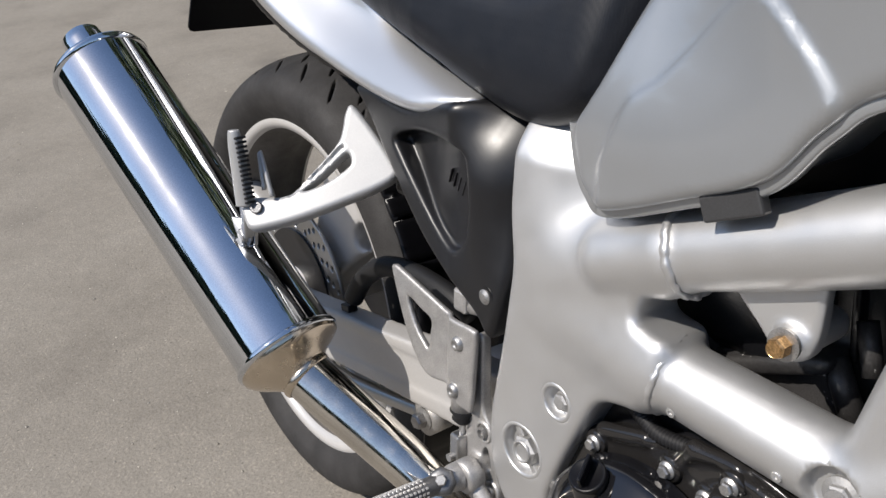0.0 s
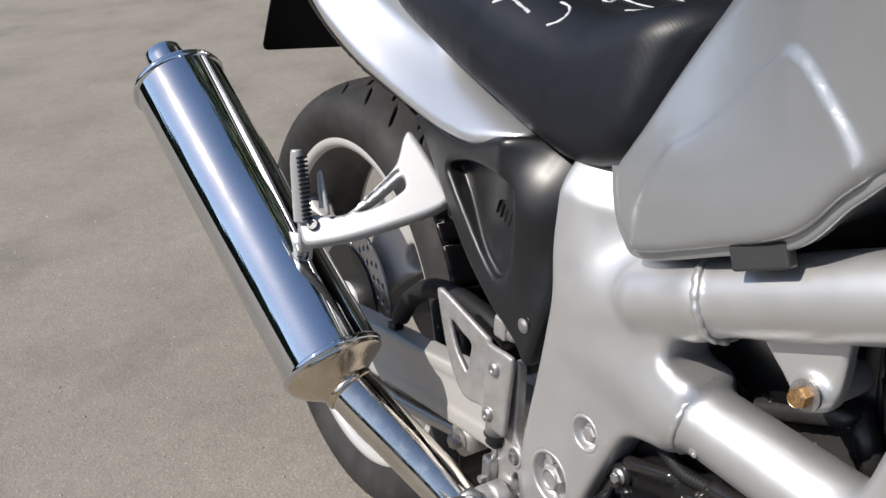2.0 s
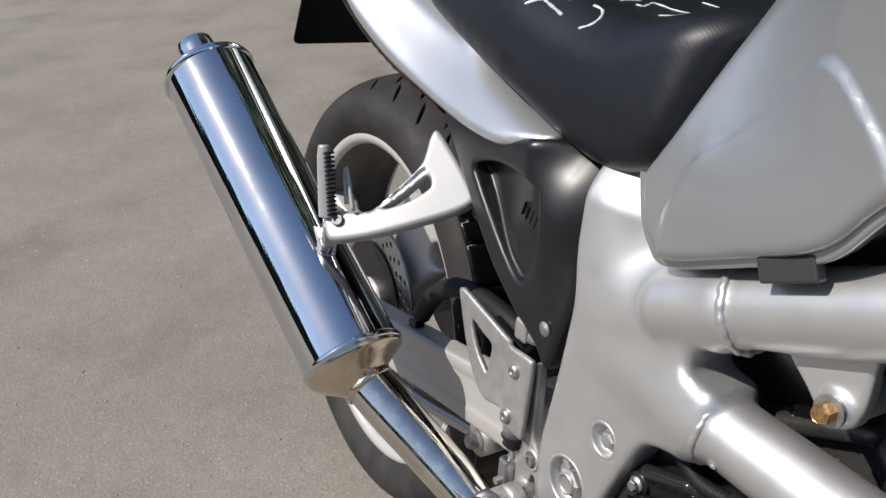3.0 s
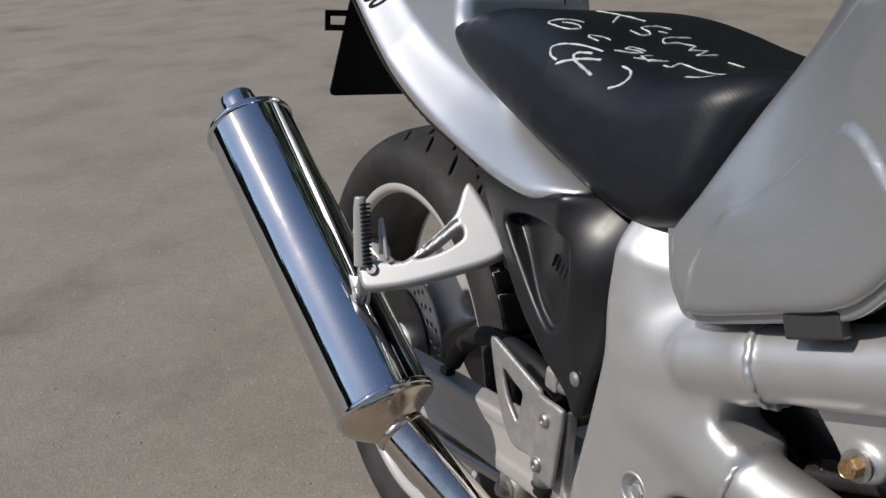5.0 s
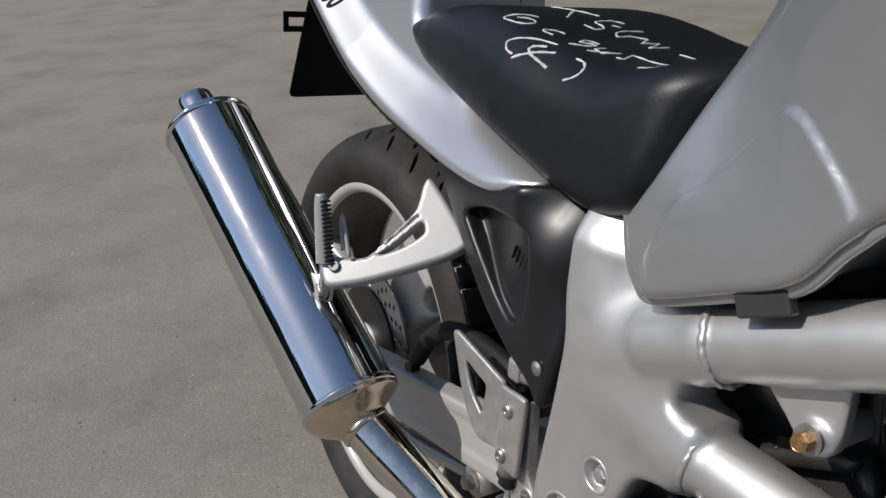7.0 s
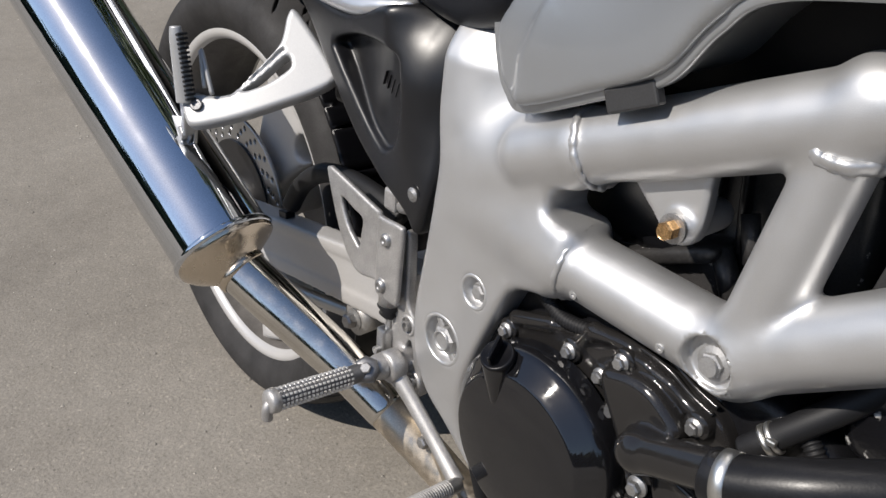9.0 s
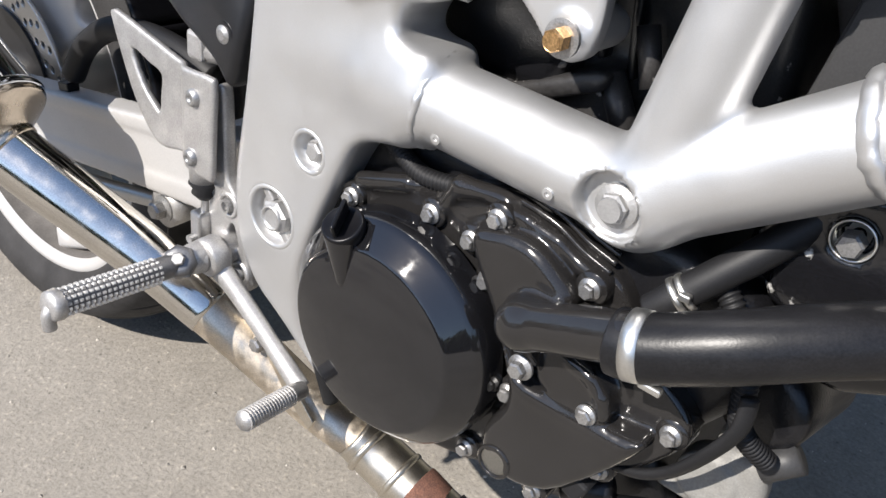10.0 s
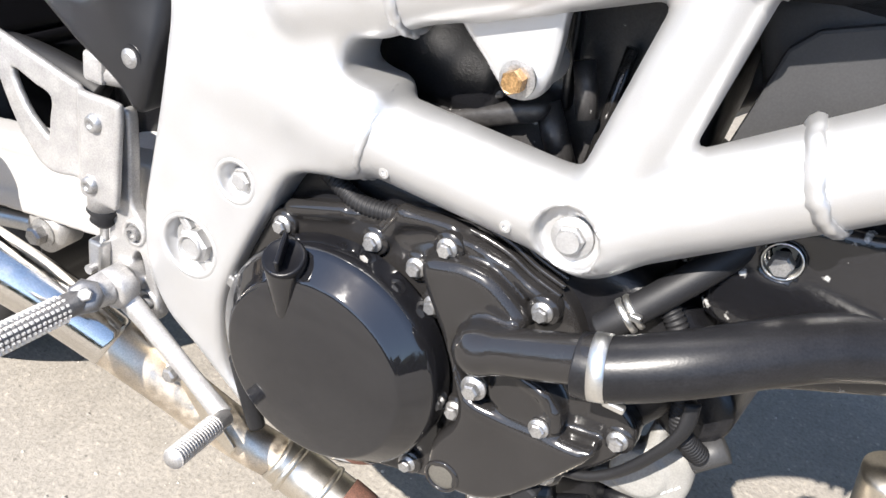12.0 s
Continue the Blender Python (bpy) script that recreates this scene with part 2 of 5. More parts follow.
def net(name, field, lo, hi, h, rounds=3, spare=None, polish=0):
    """The zero surface of a distance field on a grid, as a mesh."""
    X, Y, Z = ngrid(lo, hi, h)
    D = np.minimum(np.maximum(field(X, Y, Z), -1), 1)
    D[[0, -1]] = np.maximum(D[[0, -1]], h * 0.3)
    D[:, [0, -1]] = np.maximum(D[:, [0, -1]], h * 0.3)
    D[:, :, [0, -1]] = np.maximum(D[:, :, [0, -1]], h * 0.3)
    s = D < 0
    nx, ny, nz = (k - 1 for k in D.shape)
    acc, cnt = np.zeros((nx, ny, nz, 3)), np.zeros((nx, ny, nz))
    corner = lambda A, o: A[o[0]:o[0] + nx, o[1]:o[1] + ny, o[2]:o[2] + nz]
    for axis in range(3):
        for u in (0, 1):
            for v in (0, 1):
                o = [u, v]
                o.insert(axis, 0)
                e = list(o)
                e[axis] = 1
                d0, d1 = corner(D, o), corner(D, e)
                cross = (d0 < 0) != (d1 < 0)
                f = np.where(cross, d0 / np.where(cross, d0 - d1, 1), 0)
                for k in range(3):
                    acc[..., k] += np.where(cross, o[k] + (f if k == axis else 0), 0)
                cnt += cross
    on = cnt > 0
    idx = -np.ones((nx, ny, nz), int)
    idx[on] = np.arange(on.sum())
    cell = np.argwhere(on)
    verts = (cell + acc[on] / cnt[on][:, None]) * h + np.array(lo)
    faces = []
    for axis in range(3):
        a, b = (axis + 1) % 3, (axis + 2) % 3
        s0 = np.moveaxis(s, (axis, a, b), (0, 1, 2))
        ii = np.moveaxis(idx, (axis, a, b), (0, 1, 2))
        c = s0[:-1, 1:-1, 1:-1] != s0[1:, 1:-1, 1:-1]
        w = np.argwhere(c)
        i, j, k = w[:, 0], w[:, 1] + 1, w[:, 2] + 1
        q = np.stack([ii[i, j - 1, k - 1], ii[i, j, k - 1], ii[i, j, k], ii[i, j - 1, k]], 1)
        flip = ~s0[i, j, k]
        q[flip] = q[flip][:, ::-1]
        faces.append(q)
    faces = np.concatenate(faces)
    verts = fair(verts, faces, rounds, spare)
    if polish:
        verts = fair(settle(verts, field, h, polish), faces, 2, spare)
    me = bpy.data.meshes.new(name)
    me.from_pydata(verts.tolist(), [], faces.tolist())
    return me


def solid(name, field, lo, hi, h, mat, parent, label="", mirror=False, rounds=3, spare=None, polish=0):
    me = net(name, field, lo, hi, h, rounds, spare, polish)
    ob = finish(name, me, mat, parent, label)
    if mirror:
        m2 = me.copy()
        m2.transform(Matrix.Diagonal((1, -1, 1, 1)))
        m2.flip_normals()
        o2 = new(name, m2)
        o2.parent = parent
        if label:
            tagged(o2, label)
    return ob


def smin(a, b, k):
    t = np.clip(0.5 + 0.5 * (b - a) / k, 0, 1)
    return b + (a - b) * t - k * t * (1 - t)


def sstep(x, a, b):
    t = np.clip((x - a) / (b - a), 0, 1)
    return t * t * (3 - 2 * t)


def smax(a, b, k):
    return -smin(-a, -b, k)


def flat(X, Z, pts, n=6, smooth=True):
    """Signed distance to a closed outline in the x, z plane."""
    p = curve_pts(pts, n, True) if smooth else np.array(pts, float)
    x, z = X[:, 0, :], Z[:, 0, :]
    d, odd = np.full(x.shape, 9.0), np.zeros(x.shape, bool)
    for (ax, az), (bx, bz) in zip(p, np.roll(p, -1, 0)):
        ex, ez = bx - ax, bz - az
        t = np.clip(((x - ax) * ex + (z - az) * ez) / (ex * ex + ez * ez + 1e-12), 0, 1)
        d = np.minimum(d, (x - ax - t * ex) ** 2 + (z - az - t * ez) ** 2)
        odd ^= ((az > z) != (bz > z)) & (x < ex * (z - az) / (ez + 1e-12) + ax)
    return (np.sqrt(d) * np.where(odd, -1, 1))[:, None, :]


def slab(d2, Y, yc, half, r):
    """An outline given thickness along y, with edges rounded by r."""
    u, v = d2 + r, np.abs(Y - yc) - half + r
    return np.minimum(np.maximum(u, v), 0) + np.hypot(np.maximum(u, 0), np.maximum(v, 0)) - r


def rod(X, Y, Z, a, b, ra, rb=None, flat_y=1.0):
    """A round bar with a taper; flat_y squeezes it across."""
    rb = ra if rb is None else rb
    ax, ay, az = a
    ex, ey, ez = (q - p for p, q in zip(a, b))
    t = np.clip(((X - ax) * ex + (Y - ay) * ey + (Z - az) * ez) / (ex * ex + ey * ey + ez * ez), 0, 1)
    return np.sqrt((X - ax - t * ex) ** 2 + ((Y - ay - t * ey) * flat_y) ** 2 + (Z - az - t * ez) ** 2) - (ra + (rb - ra) * t)


def axes_to(way):
    return Vector(way).to_track_quat("Z", "Y").to_matrix().to_4x4()


def lathe(profile, at, way, seg=48, arc=None):
    """A turned shape: (radius, height) along way from the place at; arc keeps only some of the turn."""
    bm = bmesh.new()
    m = Matrix.Translation(at) @ axes_to(way)
    rings = []
    for r, h in profile:
        if r < 1e-6:
            rings.append([bm.verts.new(m @ Vector((0, 0, h)))])
        else:
            rings.append([bm.verts.new(m @ Vector((r * math.cos(2 * math.pi * i / seg), r * math.sin(2 * math.pi * i / seg), h))) for i in range(seg)])
    for a, b in zip(rings, rings[1:]):
        for i in range(seg):
            if arc and not arc[0] <= i / seg <= arc[1]:
                continue
            j = (i + 1) % seg
            vs = [a[i % len(a)], a[j % len(a)], b[j % len(b)], b[i % len(b)]]
            vs = list(dict.fromkeys(vs))
            if len(vs) > 2:
                bm.faces.new(vs)
    return bm


def sweep(pts, radius, seg=14, squash=1.0, n=8, wave=None):
    """A tube along a smooth line; radius is a number or one per given place."""
    p = [Vector(q) for q in (curve_pts(pts, n) if n else pts)]
    k = len(p)
    rr = np.interp(np.linspace(0, 1, k), np.linspace(0, 1, len(pts)), radius) if hasattr(radius, "__len__") else np.full(k, radius)
    if wave:
        rr = rr * (1 + wave[0] * np.sin(np.arange(k) * wave[1]))
    bm, rings, up = bmesh.new(), [], None
    for i in range(k):
        t = (p[min(i + 1, k - 1)] - p[max(i - 1, 0)]).normalized()
        if up is None:
            up = t.orthogonal().normalized()
        up = (up - t * up.dot(t)).normalized()
        side = t.cross(up)
        rings.append([bm.verts.new(p[i] + (up * math.cos(a) + side * (squash * math.sin(a))) * float(rr[i])) for a in (2 * math.pi * j / seg for j in range(seg))])
    for a, b in zip(rings, rings[1:]):
        for i in range(seg):
            bm.faces.new((a[i], a[(i + 1) % seg], b[(i + 1) % seg], b[i]))
    bm.faces.new(rings[0][::-1]), bm.faces.new(rings[-1])
    return bm


def plate(pts, y0, y1, bevel=0.001, smooth_n=0):
    """A sheet cut to an outline in x, z, between two depths y."""
    q = curve_pts(pts, smooth_n, True) if smooth_n else pts
    bm = bmesh.new()
    f = bm.faces.new([bm.verts.new((x, y0, z)) for x, z in q])
    ex = bmesh.ops.extrude_face_region(bm, geom=[f])
    for v in ex["geom"]:
        if isinstance(v, bmesh.types.BMVert):
            v.co.y = y1
    if bevel:
        bmesh.ops.bevel(bm, geom=bm.edges[:], offset=bevel, segments=2, affect="EDGES", profile=0.5)
    return bm


def box(c, size, m=None, bevel=0.002):
    bm = bmesh.new()
    bmesh.ops.create_cube(bm, size=1, matrix=Matrix.Translation(c) @ (m or Matrix()) @ Matrix.Diagonal((*size, 1)))
    if bevel:
        bmesh.ops.bevel(bm, geom=bm.edges[:], offset=bevel, segments=2, affect="EDGES", profile=0.5)
    return bm


def hexhead(at, way, flats, height, flange=0.0, turn=0.3):
    """A flanged hexagon bolt head standing on at."""
    bm = lathe([(0, 0), (flange, 0), (flange, 0.0015), (flats * 0.55, 0.003), (0, 0.003)], at, way, 24) if flange else bmesh.new()
    r = flats / 2 / math.cos(math.pi / 6)
    m = Matrix.Translation(at) @ axes_to(way) @ pose(0, 0, 0, 0, 0, math.degrees(turn))
    low = [bm.verts.new(m @ Vector((r * math.cos(i * math.pi / 3), r * math.sin(i * math.pi / 3), 0))) for i in range(6)]
    mid = [bm.verts.new(m @ Vector((r * math.cos(i * math.pi / 3), r * math.sin(i * math.pi / 3), height * 0.82))) for i in range(6)]
    top = [bm.verts.new(m @ Vector((r * 0.82 * math.cos(i * math.pi / 3), r * 0.82 * math.sin(i * math.pi / 3), height))) for i in range(6)]
    for a, b in ((low, mid), (mid, top)):
        for i in range(6):
            bm.faces.new((a[i], a[(i + 1) % 6], b[(i + 1) % 6], b[i]))
    bm.faces.new(top)
    return bm


OUT = (0, -1, 0)

# ---- ground ----
bm = bmesh.new()
bmesh.ops.create_grid(bm, x_segments=4, y_segments=4, size=400)
ground = part("ground", bm, ASPHALT, None)
tagged(ground, "grey sunlit asphalt yard with pale grit", "asphalt", kind="structure")

# loose grit lying on the asphalt
rnd = random.Random(11)
grit_v, grit_f = [], []
for i in range(5200):
    x, y, s = rnd.uniform(-2.6, 1.6), rnd.uniform(-0.8, 2.4), 0.0011 + 0.0024 * rnd.random() ** 3
    a, k = rnd.uniform(0, 6.283), len(grit_v)
    ring = [(x + s * rnd.uniform(0.7, 1.2) * math.cos(a + j * 1.5708), y + s * rnd.uniform(0.7, 1.2) * math.sin(a + j * 1.5708), s * 0.25) for j in range(4)]
    grit_v += ring + [(x, y, s * rnd.uniform(0.7, 1.0)), (x, y, -s * 0.4)]
    grit_f += [(k + j, k + (j + 1) % 4, k + 4) for j in range(4)] + [(k + (j + 1) % 4, k + j, k + 5) for j in range(4)]
grit_me = bpy.data.meshes.new("grit")
grit_me.from_pydata(grit_v, [], grit_f)
tagged(finish("grit", grit_me, GRIT, None, "", False), "pale loose grit scattered over the asphalt", "grit", kind="stuff")

# unseen dark trees added round the yard to close it and darken the gloss
rnd = random.Random(4)
bm = bmesh.new()
for i in range(190):
    a = 2 * math.pi * i / 190
    tall = 7.5 + 3.5 * max(math.sin(a), 0) ** 0.4
    for k in range(3):
        h = tall * rnd.uniform(0.55, 1.25)
        r = 32 + rnd.uniform(-2, 2)
        bmesh.ops.create_icosphere(bm, subdivisions=1, radius=1.0, matrix=Matrix.Translation((r * math.cos(a) + rnd.uniform(-1, 1), r * math.sin(a), h * 0.45)) @ Matrix.Diagonal((rnd.uniform(0.6, 1.2), rnd.uniform(0.6, 1.2), h * 0.55, 1)))
tagged(part("backdrop", bm, HEDGE, None), "unseen ring of dark green trees and hedge, added for the reflections", "hedge", kind="structure")


def tree_thing(height, seed):
    """A broad tree: tapered trunk, limbs and a loose crown of leaf clumps."""
    rnd = random.Random(seed)
    root = new("tree")
    part("trunk", sweep([(0, 0, -0.1), (0.1, 0.05, height * 0.25), (-0.1, 0.1, height * 0.55), (0.05, 0, height * 0.85)], [0.32, 0.25, 0.16, 0.05], 12), BARK, root, smooth=True)
    for i in range(7):
        a, z = i * 2.4, height * (0.28 + 0.08 * i)
        part("limb", sweep([(0, 0, z), (1.2 * math.cos(a), 1.2 * math.sin(a), z + 0.7), (2.6 * math.cos(a), 2.6 * math.sin(a), z + 1.9)], [0.1, 0.07, 0.02], 8), BARK, root, smooth=True)
    bm = bmesh.new()
    for i in range(2600):
        z = rnd.uniform(0.16, 1.0)
        wide = 3.4 * math.sin(math.pi * min(z * 0.78 + 0.18, 1)) ** 0.7 * (0.75 + 0.25 * math.sin(9 * z + seed))
        a, k = rnd.uniform(0, 6.283), rnd.random() ** 0.5
        c = Vector((wide * k * math.cos(a), wide * k * math.sin(a), z * height))
        m = Matrix.Translation(c) @ pose(0, 0, 0, rnd.uniform(0, 180), rnd.uniform(0, 180), rnd.uniform(0, 180))
        s = rnd.uniform(0.14, 0.36)
        bm.faces.new([bm.verts.new(m @ Vector(q)) for q in ((-s, 0, 0), (0, -0.6 * s, 0.1 * s), (s, 0, 0), (0, 0.6 * s, -0.1 * s))])
    part("crown", bm, LEAF, root)
    return root


# tall trees behind the bike, which darken the gloss on its far side
tree = tree_thing(17.0, 3)
tree.matrix_world = pose(-2.6, 5.4, 0)
tagged(tree, "tall leafy green tree at the edge of the asphalt yard", "tree", group="trees behind the motorcycle")
for x, y, turn in ((-6.6, 5.8, 50), (1.2, 5.6, 110), (5.2, 6.6, 200), (-11, 6.2, 290), (9.5, 8.8, 20), (-0.5, 9.5, 75), (-4.8, 9.0, 160)):
    copy_thing(tree, pose(x, y, 0, 0, 0, turn))
# ---- motorcycle ----
bike = new("motorcycle")
bike.matrix_world = LEAN
tagged(bike, "silver naked motorcycle with black engine leaning on the asphalt", "motorcycle")


RECESS = (((0.5385, 0.4115), 0.0202, -0.1435), ((0.5705, 0.4715), 0.0122, -0.1450), ((0.7695, 0.525), 0.0168, -0.1515))


# main frame: cast pivot plate with welded truss tubes
def frame_side(X, Y, Z):
    outline = flat(X, Z, [(0.500, 0.692), (0.5035, 0.655), (0.508, 0.602), (0.515, 0.563), (0.513, 0.53), (0.5075, 0.486), (0.502, 0.45), (0.4985, 0.42), (0.502, 0.38), (0.516, 0.346),
                          (0.54, 0.326), (0.565, 0.305), (0.588, 0.288), (0.597, 0.2885), (0.593, 0.296), (0.577, 0.309), (0.567, 0.328), (0.5645, 0.36), (0.567, 0.387), (0.577, 0.418),
                          (0.588, 0.447), (0.602, 0.480), (0.612, 0.4925), (0.63, 0.501), (0.646, 0.509), (0.654, 0.53), (0.656, 0.566), (0.654, 0.60),
                          (0.648, 0.622), (0.618, 0.611), (0.594, 0.617), (0.581, 0.637), (0.575, 0.665), (0.570, 0.692)])
    yc = -0.1308 + 0.007 * sstep(Z, 0.565, 0.66) + 0.016 * sstep(X, 0.52, 0.585) * sstep(Z, 0.555, 0.63) - 0.004 * sstep(X, 0.58, 0.65) * (1 - sstep(Z, 0.60, 0.65)) + 0.010 * sstep(0.40 - Z, 0, 0.12) + 0.034 * sstep(Z, 0.632, 0.69)
    cast = slab(outline, Y, yc, 0.0225, 0.0075)
    up = rod(X, Y, Z, (0.60, -0.138, 0.589), (0.90, -0.137, 0.7200), 0.0242)
    up = smin(up, rod(X, Y, Z, (0.90, -0.137, 0.7200), (1.06, -0.03, 0.79), 0.0235), 0.01)
    low = rod(X, Y, Z, (0.61, -0.136, 0.531), (0.775, -0.138, 0.5275), 0.0236)
    front = rod(X, Y, Z, (0.775, -0.138, 0.5275), (0.90, -0.136, 0.617), 0.0238)
    front = smin(front, rod(X, Y, Z, (0.90, -0.136, 0.617), (1.06, -0.03, 0.75), 0.0235), 0.01)
    diag = rod(X, Y, Z, (0.780, -0.138, 0.538), (0.806, -0.14, 0.69), 0.0205, 0.0178)
    cast = smin(cast, rod(X, Y, Z, (0.545, -0.116, 0.563), (0.645, -0.138, 0.6083), 0.0255), 0.018)
    cast = smin(cast, rod(X, Y, Z, (0.54, -0.114, 0.533), (0.643, -0.1362, 0.5302), 0.0256), 0.018)
    d = np.minimum(smin(cast, up, 0.004), smin(cast, low, 0.004))
    d = smin(smin(d, front, 0.012), diag, 0.007)
    window = flat(X, Z, [(0.635, 0.5605), (0.631, 0.569), (0.636, 0.5785), (0.652, 0.584), (0.69, 0.599), (0.70, 0.58), (0.685, 0.5605), (0.655, 0.5585)])
    d = smax(d, -window, 0.008)
    for (cx, cz), r, deep in RECESS:
        d = smax(d, -np.maximum(np.hypot(X - cx, Z - cz) - r, Y - deep - 0.001), 0.0014)
    return d


main_frame = solid("frame", frame_side, (0.46, -0.18, 0.26), (1.08, -0.02, 0.83), 0.0024, FRAME_PAINT, bike, "silver painted aluminium truss frame", mirror=True, rounds=5, polish=2,
                   spare=lambda v: np.max([np.clip((r + 0.006 - np.hypot(v[:, 0] - cx, v[:, 2] - cz)) / 0.003, 0, 1) for (cx, cz), r, _ in RECESS], axis=0))


def weld(c, way, r, squash=1.0, arc=(0, 360), size=0.0047, seed=1):
    """A lumpy bead of weld round a tube."""
    rnd = random.Random(seed)
    m = Matrix.Translation(c) @ axes_to(way)
    pts = []
    for i in range(61):
        a = radians(arc[0] + (arc[1] - arc[0]) * i / 60)
        k = r + 0.0004 * math.sin(i * 1.9)
        pts.append(m @ Vector((k * math.cos(a), k * squash * math.sin(a), rnd.uniform(-0.0006, 0.0006) + 0.002 * math.sin(a * 2 + seed))))
    return part("weld_bead", sweep(pts, [size * (0.94 + 0.12 * abs(math.sin(i * 0.75))) * rnd.uniform(0.95, 1.05) for i in range(len(pts))], 8, 0.62, 1), FRAME_PAINT, main_frame, smooth=True)


weld((0.652, -0.138, 0.6117), (0.23, 0, 0.1), 0.0238, seed=2)
weld((0.652, -0.1365, 0.5302), (1, 0, -0.02), 0.0238, seed=3)
weld((0.862, -0.137, 0.59), (0.125, 0, 0.09), 0.0238, seed=4)
weld((0.8015, -0.1395, 0.659), (0.17, 0, 1), 0.0188, size=0.0046, seed=5)

for (cx, cz), r, deep in RECESS[:2]:
    part("bolt_recess", lathe([(r + 0.0040, -0.0042), (r + 0.0030, -0.0006), (r + 0.0016, 0.0004), (r + 0.0002, 0.0002), (r - 0.0006, -0.0006), (r - 0.0009, -0.002), (r - 0.0010, -0.1535 - deep), (0, -0.1535 - deep)],
                              (cx, -0.1535, cz), OUT, 56), FRAME_PAINT, main_frame, smooth=True)
part("pivot_nut", hexhead((0.5405, -0.1435, 0.412), OUT, 0.021, 0.0105, 0.0), NUT, main_frame, "silver hexagon pivot nut")
part("pivot_bore", lathe([(0.0092, 0.0), (0.0088, 0.0022), (0.0074, 0.0024), (0.0066, -0.004), (0, -0.0045)], (0.5405, -0.1535, 0.412), OUT, 28), NUT, main_frame, smooth=True)
part("pivot_washer", lathe([(0.010, 0.0), (0.0165, 0.0), (0.0165, 0.0022), (0.010, 0.0024)], (0.539, -0.1437, 0.4115), OUT, 32), NUT, main_frame)
for k in (1, -1):
    part("lock_tab", box((0.5405 + 0.0085 * k, -0.1475, 0.412 - 0.0125 * k), (0.011, 0.006, 0.006), pose(0, 0, 0, 0, 45, 0), 0.001), NUT, main_frame)
part("frame_bolt", hexhead((0.5725, -0.1448, 0.4713), OUT, 0.0118, 0.0072, 0.0088), NUT, main_frame)
part("bolt_end", lathe([(0, 0.0004), (0.0042, 0.0004), (0.0047, -0.0008)], (0.5725, -0.152, 0.4713), OUT, 20), NUT, main_frame)
part("engine_mount_bolt", hexhead((0.7705, -0.1515, 0.5245), OUT, 0.0132, 0.0066, 0.0108), NUT, main_frame)
part("bolt_end", lathe([(0, 0.0080), (0.0058, 0.0080), (0.0062, 0.0068)], (0.7705, -0.1517, 0.5245), OUT, 24), NUT, main_frame)
for c in ((0.668, -0.1575, 0.5195), (0.739, -0.1595, 0.5195)):
    part("rivet", lathe([(0, 0.0002), (0.0012, 0.0002), (0.0014, 0.0014), (0.003, 0.0012), (0.0034, -0.001)], c, (0, -1, -0.15), 14), FRAME_PAINT, main_frame)

# cast lug with the gold bolt below the upper tube
lug = solid("mount_lug", lambda X, Y, Z: smin(slab(flat(X, Z, [(0.682, 0.606), (0.70, 0.588), (0.711, 0.578), (0.721, 0.574), (0.731, 0.579), (0.735, 0.59), (0.735, 0.612), (0.731, 0.632), (0.70, 0.62)], 4), Y, -0.134, 0.006, 0.003),
            rod(X, Y, Z, (0.722, -0.138, 0.587), (0.722, -0.105, 0.587), 0.0105), 0.003), (0.665, -0.17, 0.555), (0.755, -0.08, 0.64), 0.002, FRAME_PAINT, bike, "silver engine lug with a gold bolt")
part("washer", lathe([(0, 0), (0.0092, 0), (0.0092, 0.0022), (0.007, 0.0025), (0, 0.0025)], (0.722, -0.1455, 0.587), OUT, 24), ZINC, lug)
part("gold_bolt", hexhead((0.722, -0.148, 0.587), OUT, 0.0100, 0.008, 0, 0.5), GOLD, lug, "gold plated hexagon bolt")
part("bolt_dish", lathe([(0, 0.0068), (0.003, 0.007), (0.0045, 0.0082)], (0.722, -0.148, 0.587), OUT, 20), GOLD, lug, smooth=True)


# fuel tank
def tank_shape(X, Y, Z):
    d = flat(X, Z, [(0.5725, 0.670), (0.580, 0.644), (0.588, 0.6345), (0.606, 0.628), (0.667, 0.6545), (0.7105, 0.677), (0.735, 0.7075), (0.764, 0.729), (0.85, 0.746),
                    (1.0, 0.78), (1.03, 0.86), (0.95, 0.94), (0.82, 0.965), (0.72, 0.94), (0.655, 0.87), (0.614, 0.78), (0.592, 0.712), (0.5805, 0.688)])
    half = 0.161 + 0.004 * sstep(X, 0.57, 0.62) + 0.013 * sstep(X, 0.60, 0.80) + 0.014 * sstep(Z, 0.72, 0.88) - 0.055 * sstep(Z, 0.66, 0.88) * (1 - sstep(X, 0.60, 0.75))
    dent = flat(X, Z, [(0.600, 0.65), (0.606, 0.672), (0.616, 0.696), (0.634, 0.711), (0.652, 0.732), (0.668, 0.751), (0.684, 0.762), (0.706, 0.752), (0.738, 0.722), (0.742, 0.69), (0.712, 0.665), (0.667, 0.64), (0.61, 0.615)])
    half = half + 0.0026 * sstep(-dent, -0.003, 0.003)
    return slab(d, Y, 0, half, 0.006 + 0.025 * sstep(Z, 0.70, 0.82))


